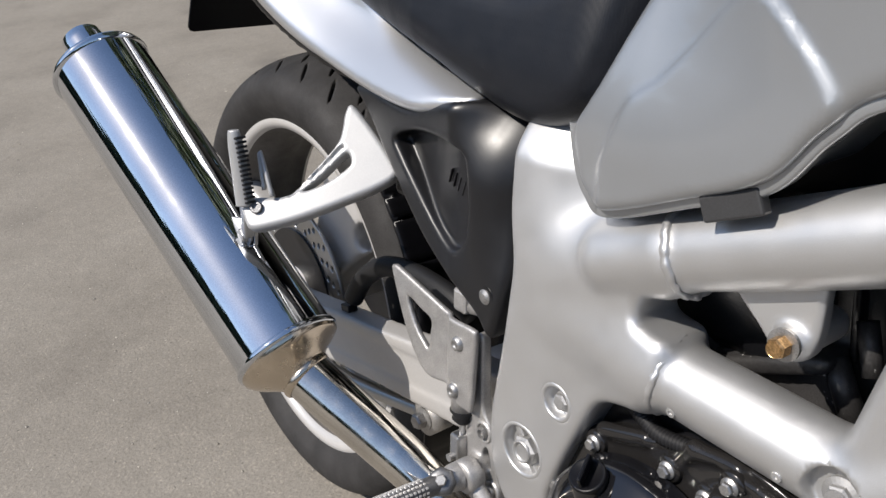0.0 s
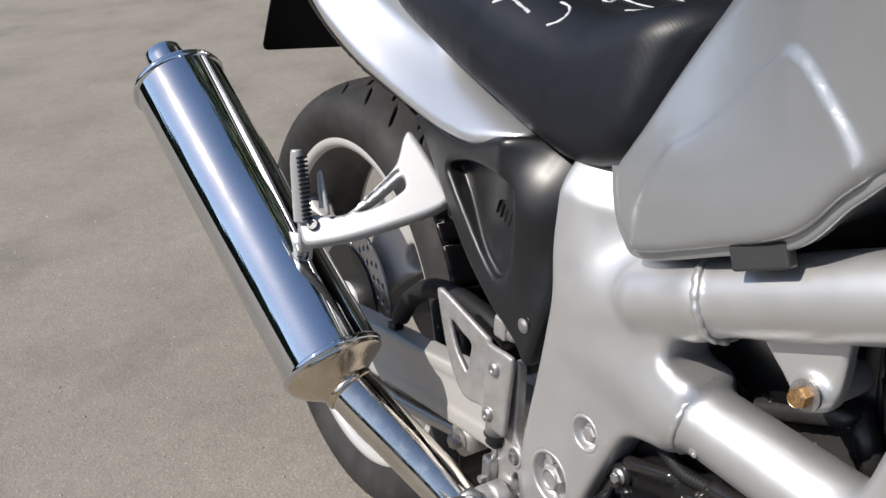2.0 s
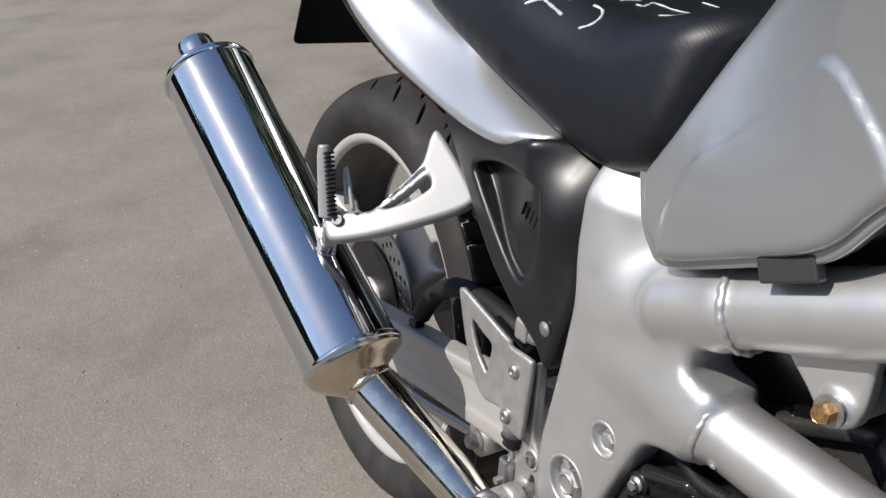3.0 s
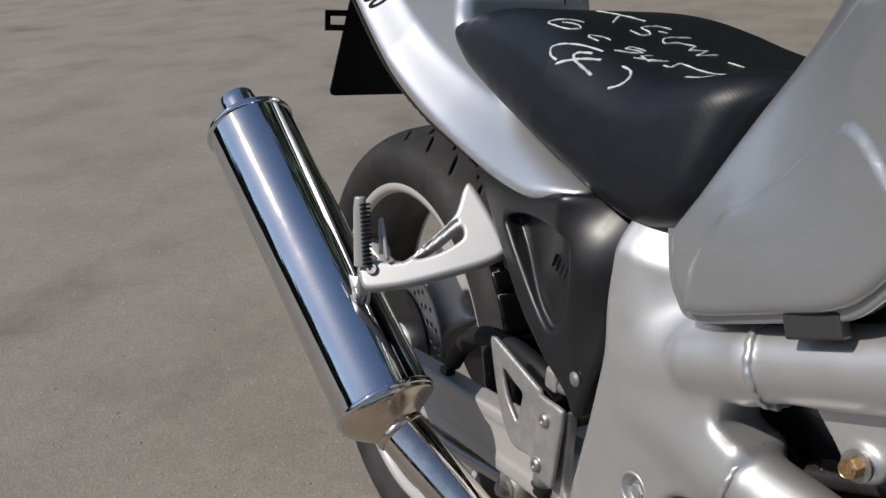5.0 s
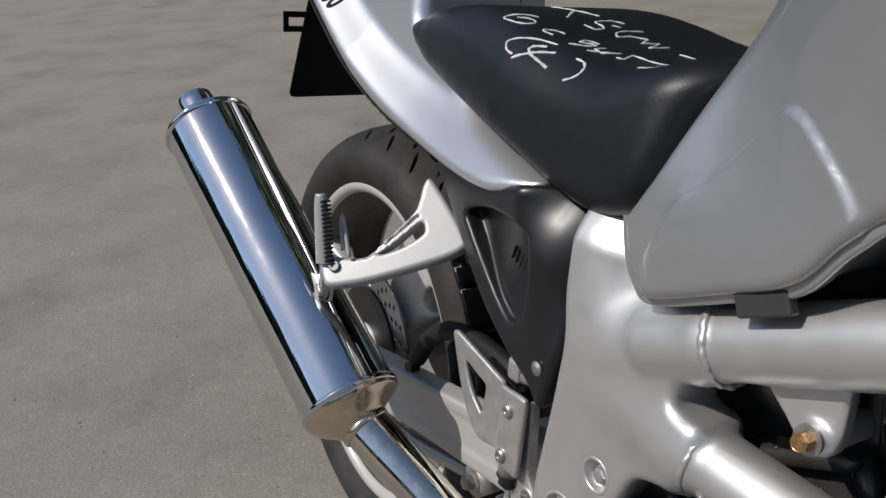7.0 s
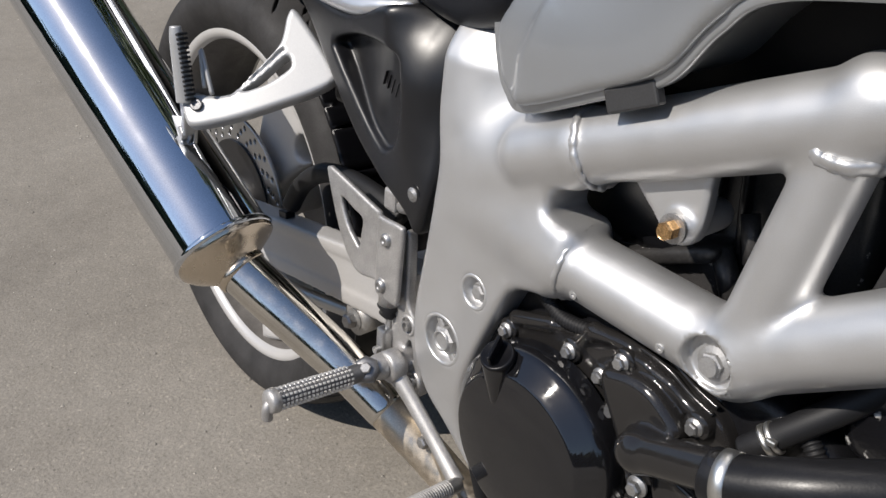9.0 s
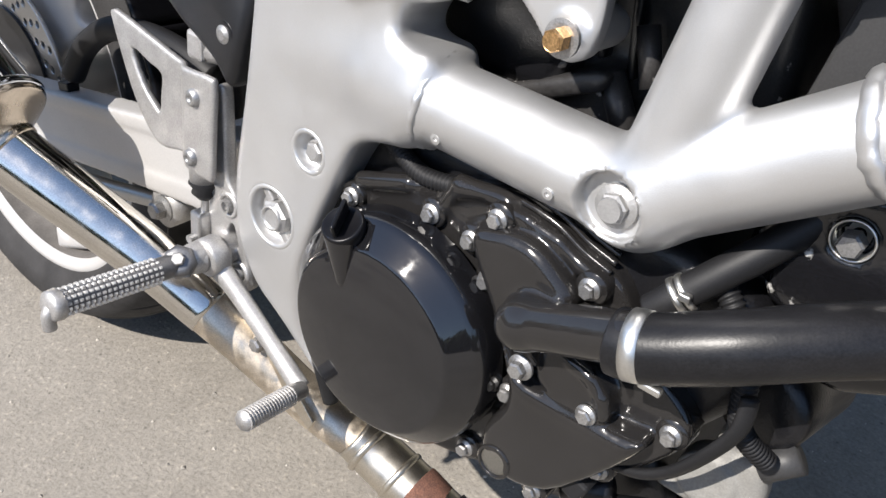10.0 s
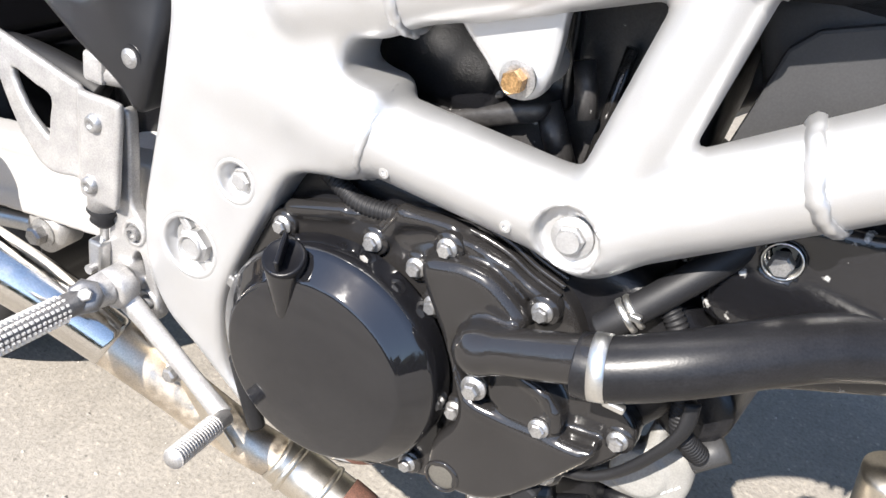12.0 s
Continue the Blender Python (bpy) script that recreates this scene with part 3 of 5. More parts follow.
tank = solid("tank", tank_shape, (0.55, -0.21, 0.6), (1.05, 0.21, 0.98), 0.003, TANK_PAINT, bike, "dull silver fuel tank with knee recess", rounds=4, polish=3)
SEAM = [(0.5675, 0.672), (0.573, 0.649), (0.584, 0.630), (0.604, 0.6215), (0.667, 0.6485), (0.712, 0.6705), (0.738, 0.7025), (0.765, 0.723), (0.85, 0.739), (1.0, 0.778)]
seam_y = lambda x: 0.158 + 0.012 * min(max((x - 0.60) / 0.14, 0), 1)
def flange_mesh(depth=0.015):
    """The flat rolled flange that runs along the tank's lower edge."""
    line = curve_pts([(x, z) for x, z in SEAM], 8)
    way2 = np.gradient(line, axis=0)
    way2 /= np.hypot(way2[:, 0], way2[:, 1])[:, None]
    bm, rings = bmesh.new(), []
    for (x, z), (tx2, tz2) in zip(line, way2):
        y = -seam_y(x)
        rings.append([bm.verts.new((x - tz2 * o, y + dy, z + tx2 * o)) for o, dy in ((0.0004, 0.010), (0, 0.0018), (0.0006, 0.0005), (0.0018, 0), (depth - 0.002, 0.0010), (depth, 0.0030), (depth, 0.010))])
    for a, b in zip(rings, rings[1:]):
        for k in range(7):
            bm.faces.new((a[k], a[(k + 1) % 7], b[(k + 1) % 7], b[k]))
    return bm


part("tank_seam", flange_mesh(), TANK_PAINT, tank, "flat rolled lower flange", smooth=True)
part("rubber_pad", box((0.6916, -0.1640, 0.6585), (0.036, 0.008, 0.0145), pose(0, 0, 0, 0, -24, 0), 0.0015), PANEL, tank, "black rubber tank pad")


# saddle
def seat_shape(X, Y, Z):
    top = [(0.60, 0.765), (0.575, 0.772), (0.50, 0.757), (0.42, 0.765), (0.33, 0.7835), (0.25, 0.783), (0.18, 0.771)]
    d = flat(X, Z, [(0.148, 0.755), (0.18, 0.726), (0.30, 0.694), (0.38, 0.679), (0.43, 0.664), (0.485, 0.651), (0.53, 0.655), (0.566, 0.675), (0.580, 0.703), (0.590, 0.735)] + top)
    half = 0.1475 - 0.03 * np.clip((X - 0.55) / 0.05, 0, 1) ** 2 - 0.032 * np.clip((0.38 - X) / 0.2, 0, 1)
    half = half - 0.45 * np.clip(Z - 0.69, 0, 0.2) ** 1.3
    return slab(d, Y, 0, half, 0.036 - 0.014 * np.clip((0.32 - X) / 0.12, 0, 1) - 0.014 * sstep(X, 0.47, 0.56))


seat = solid("rider_seat", seat_shape, (0.13, -0.16, 0.62), (0.63, 0.16, 0.84), 0.004, VINYL, bike, "black textured vinyl saddle with white hand writing", rounds=12, polish=3)


part("seat_base", box((0.535, 0, 0.69), (0.10, 0.21, 0.06), None, 0.006), BLACK_PLASTIC, seat)


# tail
def tail_shape(X, Y, Z):
    d = flat(X, Z, [(0.446, 0.66), (0.41, 0.642), (0.36, 0.633), (0.262, 0.635), (0.13, 0.654), (0.0, 0.70), (-0.13, 0.782), (-0.26, 0.865), (-0.30, 0.90), (-0.22, 0.905),
                    (-0.05, 0.838), (0.08, 0.803), (0.136, 0.797), (0.146, 0.787), (0.160, 0.75), (0.24, 0.715), (0.31, 0.685), (0.38, 0.672)])
    half = 0.1535 - 0.0235 * sstep(0.44 - X, 0.0, 0.26) - 0.02 * np.clip((0.05 - X) / 0.3, 0, 1)
    crest = np.polyval(np.polyfit([-0.3, -0.13, 0.034, 0.147, 0.252, 0.358, 0.45], [0.905, 0.822, 0.733, 0.690, 0.669, 0.659, 0.660], 4), X)
    half = half - 0.036 * sstep(Z, crest - 0.022, crest + 0.030) - 0.10 * np.clip(Z - crest - 0.02, 0, 0.2) - 0.016 * sstep(crest - 0.012 - Z, 0, 0.04)
    return slab(d, Y, 0, half, 0.016)


tail = solid("tail_fairing", tail_shape, (-0.34, -0.16, 0.6), (0.47, 0.16, 0.96), 0.0034, TAIL_PAINT, bike, "glossy silver tail fairing", rounds=8, polish=3)
part("panel_gap", box((0.1455, 0.045, 0.783), (0.004, 0.0016, 0.024), None, 0), RUBBER, tail)
solid("undertray", lambda X, Y, Z: slab(flat(X, Z, [(0.40, 0.634), (0.262, 0.629), (0.13, 0.648), (0.0, 0.694), (-0.13, 0.776), (-0.26, 0.859), (-0.26, 0.875), (0.0, 0.716), (0.13, 0.668), (0.40, 0.65)]), Y, 0, 0.112, 0.004), (-0.29, -0.13, 0.6), (0.43, 0.13, 0.91), 0.005, BLACK_PLASTIC, bike, "black plastic undertray below the tail")
solid("pillion_seat", lambda X, Y, Z: slab(flat(X, Z, [(0.13, 0.797), (0.03, 0.814), (-0.1, 0.85), (-0.2, 0.885), (-0.19, 0.93), (-0.05, 0.885), (0.08, 0.848), (0.128, 0.822)]), Y, 0, 0.092, 0.012),
      (-0.24, -0.11, 0.78), (0.16, 0.11, 0.97), 0.006, VINYL, bike, "black pillion cushion")


# side cover
def cover_shape(X, Y, Z):
    yc = -0.113 - 0.021 * np.clip((X - 0.28) / 0.16, 0, 1) + 0.026 * np.clip((X - 0.460) / 0.045, 0, 1.2) ** 2 * sstep(Z, 0.50, 0.60) + 0.020 * np.clip((Z - 0.595) / 0.05, 0, 1.2) ** 2 * sstep(X, 0.435, 0.475)
    d = flat(X, Z, [(0.268, 0.634), (0.30, 0.609), (0.335, 0.579), (0.39, 0.5375), (0.44, 0.513), (0.472, 0.4975), (0.487, 0.484), (0.496, 0.492), (0.5025, 0.54), (0.4995, 0.60),
                    (0.496, 0.648), (0.445, 0.658), (0.37, 0.638), (0.30, 0.640)])
    hole = flat(X, Z, [(0.346, 0.606), (0.357, 0.6145), (0.39, 0.6235), (0.43, 0.6255), (0.4495, 0.6205), (0.4565, 0.608), (0.46, 0.588), (0.459, 0.562), (0.454, 0.549), (0.445, 0.5425), (0.434, 0.544), (0.41, 0.557), (0.374, 0.582), (0.355, 0.5965)])
    body = slab(d, Y, yc, 0.016, 0.007)
    floor = yc - 0.0075 + 0.009 * sstep(X - 0.5 * (Z - 0.58), 0.44, 0.35)
    return smax(body, -smax(hole, Y - floor, 0.005), 0.006)


cover = solid("side_cover", cover_shape, (0.24, -0.16, 0.44), (0.53, -0.08, 0.69), 0.0021, COVER_PLASTIC, bike, "satin black plastic side cover with a sunk triangle", mirror=True, rounds=5, polish=2)
for i in range(4):
    part("vent_slot", box((0.430 + 0.0058 * i, -0.1408, 0.598 - 0.002 * i), (0.0009, 0.0028, 0.0125), pose(0, 0, 0, 0, 18, 0), 0.0003), COVER_PLASTIC, cover)
part("cover_screw", hexhead((0.4845, -0.148, 0.5175), OUT, 0.006, 0.002, 0.0062), ZINC, cover, "steel cover screw")
part("screw_cup", lathe([(0.0062, -0.001), (0.0085, 0.001), (0.0098, 0.0), (0.0098, -0.004)], (0.4845, -0.148, 0.5175), OUT, 24), BLACK_PLASTIC, cover, smooth=True)

# silencer and exhaust pipe
SIL_A, SIL_B = Vector((0.294, -0.224, 0.406)), Vector((0.0, -0.273, 0.62))
way = (SIL_B - SIL_A).normalized()
L = (SIL_B - SIL_A).length
R = 0.0492
silencer = part("silencer", lathe([(R, 0.0), (R, L)], SIL_A, way, 96), CHROME, bike, "polished steel silencer can with scratches", smooth=True)
part("end_band", lathe([(R, 0), (R + 0.0022, 0.001), (R + 0.003, 0.003), (R + 0.0022, 0.006), (R + 0.0004, 0.007)], SIL_A - way * 0.004, way, 96), CHROME, silencer, smooth=True)
part("end_band", lathe([(R, -0.003), (R + 0.002, -0.001), (R + 0.0028, 0.001), (R + 0.0022, 0.004), (R - 0.002, 0.006), (R - 0.006, 0.0045), (0.03, 0.006), (0.0225, 0.009)], SIL_B, way, 96), CHROME, silencer, smooth=True)
part("outlet", lathe([(0.0, 0.012), (0.0185, 0.012), (0.0185, 0.044), (0.0195, 0.0455), (0.0212, 0.044), (0.0218, 0.034), (0.0218, 0.0)], SIL_B + way * 0.004, way, 48), CHROME, silencer, "open round tail outlet", smooth=True)
RING = Vector((0.316, -0.217, 0.388))
pipe_way = Vector((0.80, 0.33, -0.50)).normalized()


def cone_mesh(name, seg=72, rows=10):
    """Oblique cone from the can's end down to the pipe."""
    bm = bmesh.new()
    m0, m1 = axes_to(way), axes_to(-pipe_way)
    rings = []
    for k in range(rows + 1):
        s = k / rows
        e = s * s * (3 - 2 * s)
        c = SIL_A.lerp(RING, 0.15 + 0.85 * s) if k else SIL_A
        r = (R + 0.0005) * (1 - e) + 0.0245 * e if s > 0.12 else R + 0.0005
        rings.append([bm.verts.new(c + (m0 @ Vector((math.cos(a), math.sin(a), 0))).lerp(m1 @ Vector((math.cos(a), math.sin(a), 0)), s).normalized() * r)
                      for a in (2 * math.pi * i / seg for i in range(seg))])
    for a, b in zip(rings, rings[1:]):
        for i in range(seg):
            bm.faces.new((a[i], a[(i + 1) % seg], b[(i + 1) % seg], b[i]))
    return bm


part("cone", cone_mesh("cone"), CHROME_WARM, silencer, "heat tinted inlet cone", smooth=True)
J = RING
part("weld_ring", lathe([(0.0235, -0.005), (0.0258, -0.003), (0.0264, 0), (0.0256, 0.003), (0.024, 0.004)], J, pipe_way, 48), CHROME_WARM, silencer, "brown tinted weld", smooth=True)
PIPE = [J - pipe_way * 0.006, (0.35, -0.203, 0.370), (0.39, -0.186, 0.348), (0.43, -0.170, 0.326), (0.475, -0.1545, 0.299)]
pipe = part("exhaust_pipe", sweep(PIPE, [0.0238, 0.0236, 0.0228, 0.0217, 0.0200], 32), CHROME_PIPE, bike, "polished steel exhaust pipe, brown lower down", smooth=True)
part("lower_pipe", sweep([(0.473, -0.1552, 0.3003), (0.51, -0.142, 0.277), (0.57, -0.122, 0.239), (0.62, -0.106, 0.2195)], [0.0196, 0.0188, 0.0175, 0.0165], 32), PIPE_TAN, pipe, "brown tarnished lower exhaust pipe", smooth=True)
part("pipe_sleeve", sweep([(0.600, -0.116, 0.2335), (0.62, -0.110, 0.222), (0.66, -0.105, 0.207), (0.70, -0.10, 0.194)], [0.019, 0.0205, 0.021, 0.0195], 28), PIPE_DULL, pipe, "tarnished steel pipe sleeve", smooth=True)
for c in ((0.612, -0.1125, 0.2262), (0.640, -0.1075, 0.2145), (0.690, -0.1012, 0.197)):
    part("sleeve_ring", lathe([(0.0195, -0.003), (0.0217, -0.002), (0.0222, 0), (0.0217, 0.002), (0.0195, 0.003)], c, (0.92, 0.06, -0.35), 36), PIPE_DULL, pipe, smooth=True)
part("rust_patch", lathe([(0.0209, -0.012), (0.0214, -0.011), (0.0214, 0.008), (0.0209, 0.011)], (0.664, -0.1045, 0.2055), (0.92, 0.06, -0.35), 48, (0.1, 0.42)), RUST, pipe, "rusty brown heat stain", smooth=True)
part("slot_clamp", lathe([(0.0212, -0.0035), (0.0222, -0.003), (0.0222, 0.003), (0.0212, 0.0035)], (0.684, -0.102, 0.199), (0.92, 0.06, -0.35), 36), BLACK_CASE, pipe)
part("front_pipe", sweep([(0.69, -0.101, 0.197), (0.76, -0.09, 0.178), (0.86, -0.075, 0.17), (0.94, -0.07, 0.21), (0.97, -0.07, 0.28), (0.975, -0.08, 0.36), (0.965, -0.08, 0.43)], 0.019, 28), PIPE_DULL, pipe, "tarnished front exhaust pipe", smooth=True)
part("hanger", plate([(0.487, 0.318), (0.495, 0.326), (0.55, 0.283), (0.582, 0.253), (0.578, 0.243), (0.53, 0.275)], -0.146, -0.143, 0.0006), PIPE_DULL, pipe, "pressed steel pipe hanger")
part("hanger_bolt", hexhead((0.527, -0.148, 0.297), OUT, 0.010, 0.009, 0.008), ZINC, pipe)
tab = part("silencer_tab", plate([(0.222, 0.535), (0.24, 0.54), (0.255, 0.52), (0.25, 0.495), (0.225, 0.495)], -0.229, -0.225, 0.0008), STEEL, silencer)
part("tab_bolt", hexhead((0.242, -0.2305, 0.507), OUT, 0.012, 0.008, 0.009), ZINC, silencer)

# rear wheel
wheel = new("rear_wheel")
wheel.parent = bike
tagged(wheel, "rear wheel with pale rim and worn road tyre")
AXZ = 0.305
TP = curve_pts([(0.220, -0.052), (0.232, -0.064), (0.248, -0.0735), (0.266, -0.075), (0.282, -0.066), (0.295, -0.045), (0.302, -0.022), (0.305, 0.0)], 6)
TP = np.concatenate([TP, [(r, -h) for r, h in TP[-2::-1]]])
run = np.concatenate([[0], np.cumsum(np.hypot(*np.diff(TP, axis=0).T))])
TP = np.stack([np.interp(np.linspace(0, run[-1], 171), run, TP[:, k]) for k in range(2)], 1)


def tyre_mesh(nt=1500):
    """Tyre grid with slanted tread grooves pressed in."""
    th = np.arange(nt) * 2 * math.pi / nt
    side = TP[:, 1]
    T, S = np.meshgrid(th, side, indexing="ij")
    rad = np.broadcast_to(TP[:, 0], T.shape).copy()
    for sg in (-1, 1):
        for k, (lead, lo, hi, tilt) in enumerate(((0.0, 0.010, 0.038, 3.2), (0.5, 0.032, 0.062, 4.0))):
            a = sg * S
            ph = (T + sg * 0.11 + (a - lo) * tilt) / (2 * math.pi / 28) + lead
            off = np.abs(ph - np.round(ph)) * (2 * math.pi / 28) * 0.29
            width = 0.0030 * np.clip(np.minimum(a - lo, hi - a) / 0.008, 0, 1)
            rad -= 0.007 * np.clip((width - off) / 0.0012, 0, 1) * (a > lo) * (a < hi) * (TP[:, 0] > 0.272)
    v = np.stack([rad * np.cos(T), S, AXZ + rad * np.sin(T)], -1).reshape(-1, 3)
    m = len(side)
    i, j = np.meshgrid(np.arange(nt), np.arange(m - 1), indexing="ij")
    n1 = (i + 1) % nt
    f = np.stack([i * m + j, i * m + j + 1, n1 * m + j + 1, n1 * m + j], -1).reshape(-1, 4)
    me = bpy.data.meshes.new("tyre")
    me.from_pydata(v.tolist(), [], f.tolist())
    return me


finish("tyre", tyre_mesh(), TYRE, wheel, "black tyre with slanted tread grooves")
RIM = [(0.222, -0.0515), (0.2305, -0.0545), (0.2318, -0.0575), (0.2296, -0.0605), (0.223, -0.0612), (0.2165, -0.058), (0.2145, -0.052)]
rim = part("rim", lathe(RIM, (0, 0, AXZ), (0, 1, 0), 120), RIM_PAINT, wheel, "pale silver cast rim", smooth=True)
part("rim_edge", lathe([(r, -h) for r, h in RIM], (0, 0, AXZ), (0, 1, 0), 120), RIM_PAINT, rim, smooth=True)
# the well's shade is put into its darker colour
part("rim_well", lathe([(0.2145, -0.052), (0.2125, -0.03), (0.206, -0.02), (0.206, 0.02), (0.2125, 0.03), (0.2145, 0.052)], (0, 0, AXZ), (0, 1, 0), 120), RIM_SHADE, rim, "rim well, painted dark grey for its shade", smooth=True)


def spoke_shape(ang):
    c, s = math.cos(ang), math.sin(ang)

    def field(X, Y, Z):
        u, v = X * c + (Z - AXZ) * s, -X * s + (Z - AXZ) * c
        w = 0.034 + 0.048 * np.clip((u - 0.05) / 0.16, 0, 1) ** 1.6
        d = np.maximum(np.abs(v) - w, np.maximum(0.035 - u, u - 0.209))
        d = smax(d, np.abs(Y + 0.026) - 0.021 + 0.002 * np.clip((u - 0.05) / 0.15, 0, 1), 0.012)
        return smax(d, -(np.hypot((u - 0.172) / 1.15, v + 0.043) - 0.0155), 0.006)
    return field


for k in range(3):
    a = radians(55 + 120 * k)
    cx, cz = 0.116 * math.cos(a), AXZ + 0.116 * math.sin(a)
    solid("spoke", spoke_shape(a), (cx - 0.14, -0.056, cz - 0.14), (cx + 0.14, 0.004, cz + 0.14), 0.004, RIM_PAINT, wheel)
part("hub", lathe([(0, -0.075), (0.03, -0.075), (0.034, -0.06), (0.036, -0.02), (0.042, 0.0), (0.036, 0.02), (0.034, 0.075), (0, 0.075)], (0, 0, AXZ), (0, 1, 0), 40), RIM_PAINT, wheel, smooth=True)


def disc_shape(X, Y, Z):
    r, a = np.hypot(X, Z - AXZ), np.arctan2(Z - AXZ, X)
    d = np.maximum(np.maximum(r - 0.12, 0.083 - r), np.abs(Y + 0.0600) - 0.0024)
    for k, rr in enumerate((0.093, 0.102, 0.111)):
        n = 24
        q = (a / (2 * math.pi) * n + k / 3)
        off = (q - np.round(q)) * 2 * math.pi / n * rr
        d = np.maximum(d, -(np.hypot(r - rr, off) - 0.0036))
    return d


disc = solid("brake_disc", disc_shape, (-0.125, -0.0655, 0.18), (0.125, -0.0545, 0.43), 0.0012, STEEL, wheel, "drilled steel brake disc")
part("disc_carrier", lathe([(0.03, 0.0), (0.06, 0.0), (0.085, 0.004), (0.085, 0.007), (0.03, 0.006)], (0, -0.0585, AXZ), OUT, 48), BLACK_CASE, disc)
part("sprocket", lathe([(0.03, 0), (0.108, 0), (0.108, 0.006), (0.03, 0.008)], (0, 0.078, AXZ), (0, 1, 0), 60), DARK_STEEL, wheel, "dark rear chain sprocket")
part("axle_nut", hexhead((0, -0.128, AXZ), OUT, 0.024, 0.014, 0.018), ZINC, wheel, "zinc axle nut")


# swing arm
def arm_shape(X, Y, Z):
    line = AXZ + 0.1944 * X
    v = (Z - line) * 0.982
    d = np.maximum(np.abs(v + 0.001) - 0.032 - 0.004 * np.clip((X - 0.3) / 0.2, 0, 1), np.maximum(-0.05 - X, X - 0.545))
    d = smax(d, np.abs(Y + 0.108) - 0.0145, 0.004)
    groove = slab(np.maximum(np.abs(v - 0.001) - 0.0165, np.maximum(0.02 - X, X - 0.50)), Y, -0.1245, 0.0035, 0.0015)
    return smax(d, -groove, 0.003)


arm = solid("swing_arm", arm_shape, (-0.06, -0.13, 0.25), (0.56, -0.09, 0.46), 0.0028, ARM_PAINT, bike, "grey painted box section swing arm", mirror=True)
part("cross_tube", sweep([(0.43, -0.10, 0.392), (0.43, 0.10, 0.392)], 0.03, 20, n=2), ARM_PAINT, arm, smooth=True)
part("hose_clip", box((0.212, -0.1095, 0.382), (0.016, 0.012, 0.008), pose(0, 0, 0, 0, -11, 0), 0.001), BLACK_CASE, arm)
part("clip_pin", sweep([(0.2165, -0.110, 0.385), (0.217, -0.110, 0.405)], 0.002, 8, n=2), ZINC, arm)
part("link_eye", lathe([(0.006, -0.012), (0.017, -0.012), (0.0175, 0.012), (0.006, 0.012)], (0.363, -0.105, 0.326), OUT, 28), CAST, arm, "cast suspension link eye", smooth=True)
part("link_bolt", hexhead((0.363, -0.117, 0.326), OUT, 0.014, 0.012, 0.012), ZINC, arm)
part("torque_rod", sweep([(0.04, -0.106, 0.262), (0.2, -0.108, 0.285), (0.35, -0.106, 0.322)], 0.008, 10), STEEL, arm, smooth=True)


# pillion footrest hanger
HO = Vector((0.261, -0.227, 0.536))
H1, H2, HN = Vector((0.578, 0.790, 0.204)), Vector((-0.566, 0.208, 0.798)), Vector((0.588, -0.577, 0.567))


def hanger_shape(X, Y, Z):
    dx, dy, dz = X - HO.x, Y - HO.y, Z - HO.z
    u = dx * H1.x + dy * H1.y + dz * H1.z
    v = dx * H2.x + dy * H2.y + dz * H2.z
    w = dx * HN.x + dy * HN.y + dz * HN.z

    def poly(pts):
        p = curve_pts(pts, 4, True)
        d, odd = np.full(u.shape, 9.0), np.zeros(u.shape, bool)
        for (ax, az), (bx, bz) in zip(p, np.roll(p, -1, 0)):
            ex, ez = bx - ax, bz - az
            t = np.clip(((u - ax) * ex + (v - az) * ez) / (ex * ex + ez * ez + 1e-12), 0, 1)
            d = np.minimum(d, (u - ax - t * ex) ** 2 + (v - az - t * ez) ** 2)
            odd ^= ((az > v) != (bz > v)) & (u < ex * (v - az) / (ez + 1e-12) + ax)
        return np.sqrt(d) * np.where(odd, -1, 1)

    out = poly([(-0.0135, -0.004), (-0.0125, 0.0085), (0.0, 0.0105), (0.0115, 0.0085), (0.0248, 0.0066), (0.0356, 0.0102), (0.0498, 0.0212), (0.0669, 0.0346), (0.0805, 0.0475), (0.0858, 0.059), (0.0905, 0.0735),
                (0.098, 0.0795), (0.112, 0.055), (0.128, 0.018), (0.128, 0.006), (0.1098, -0.0025), (0.0779, -0.0095), (0.0409, -0.0163), (0.0147, -0.0188), (-0.008, -0.018)])
    hole = poly([(0.0425, 0.0080), (0.0597, 0.0175), (0.0815, 0.0328), (0.0878, 0.0345), (0.0893, 0.0290), (0.0865, 0.0222), (0.0646, 0.0115)])
    half = 0.0085
    q = np.maximum(out + 0.004, np.abs(w + 0.004) - half + 0.004)
    d = np.minimum(q, 0) + np.hypot(np.maximum(out + 0.004, 0), np.maximum(np.abs(w + 0.004) - half + 0.004, 0)) - 0.004
    groove = poly([(0.030, 0.0068), (0.052, 0.0205), (0.080, 0.0415), (0.083, 0.0385), (0.056, 0.0185), (0.034, 0.0062)])
    d = smax(d, -np.maximum(groove, -(w - 0.001)), 0.001)
    return smax(d, -hole, 0.003)


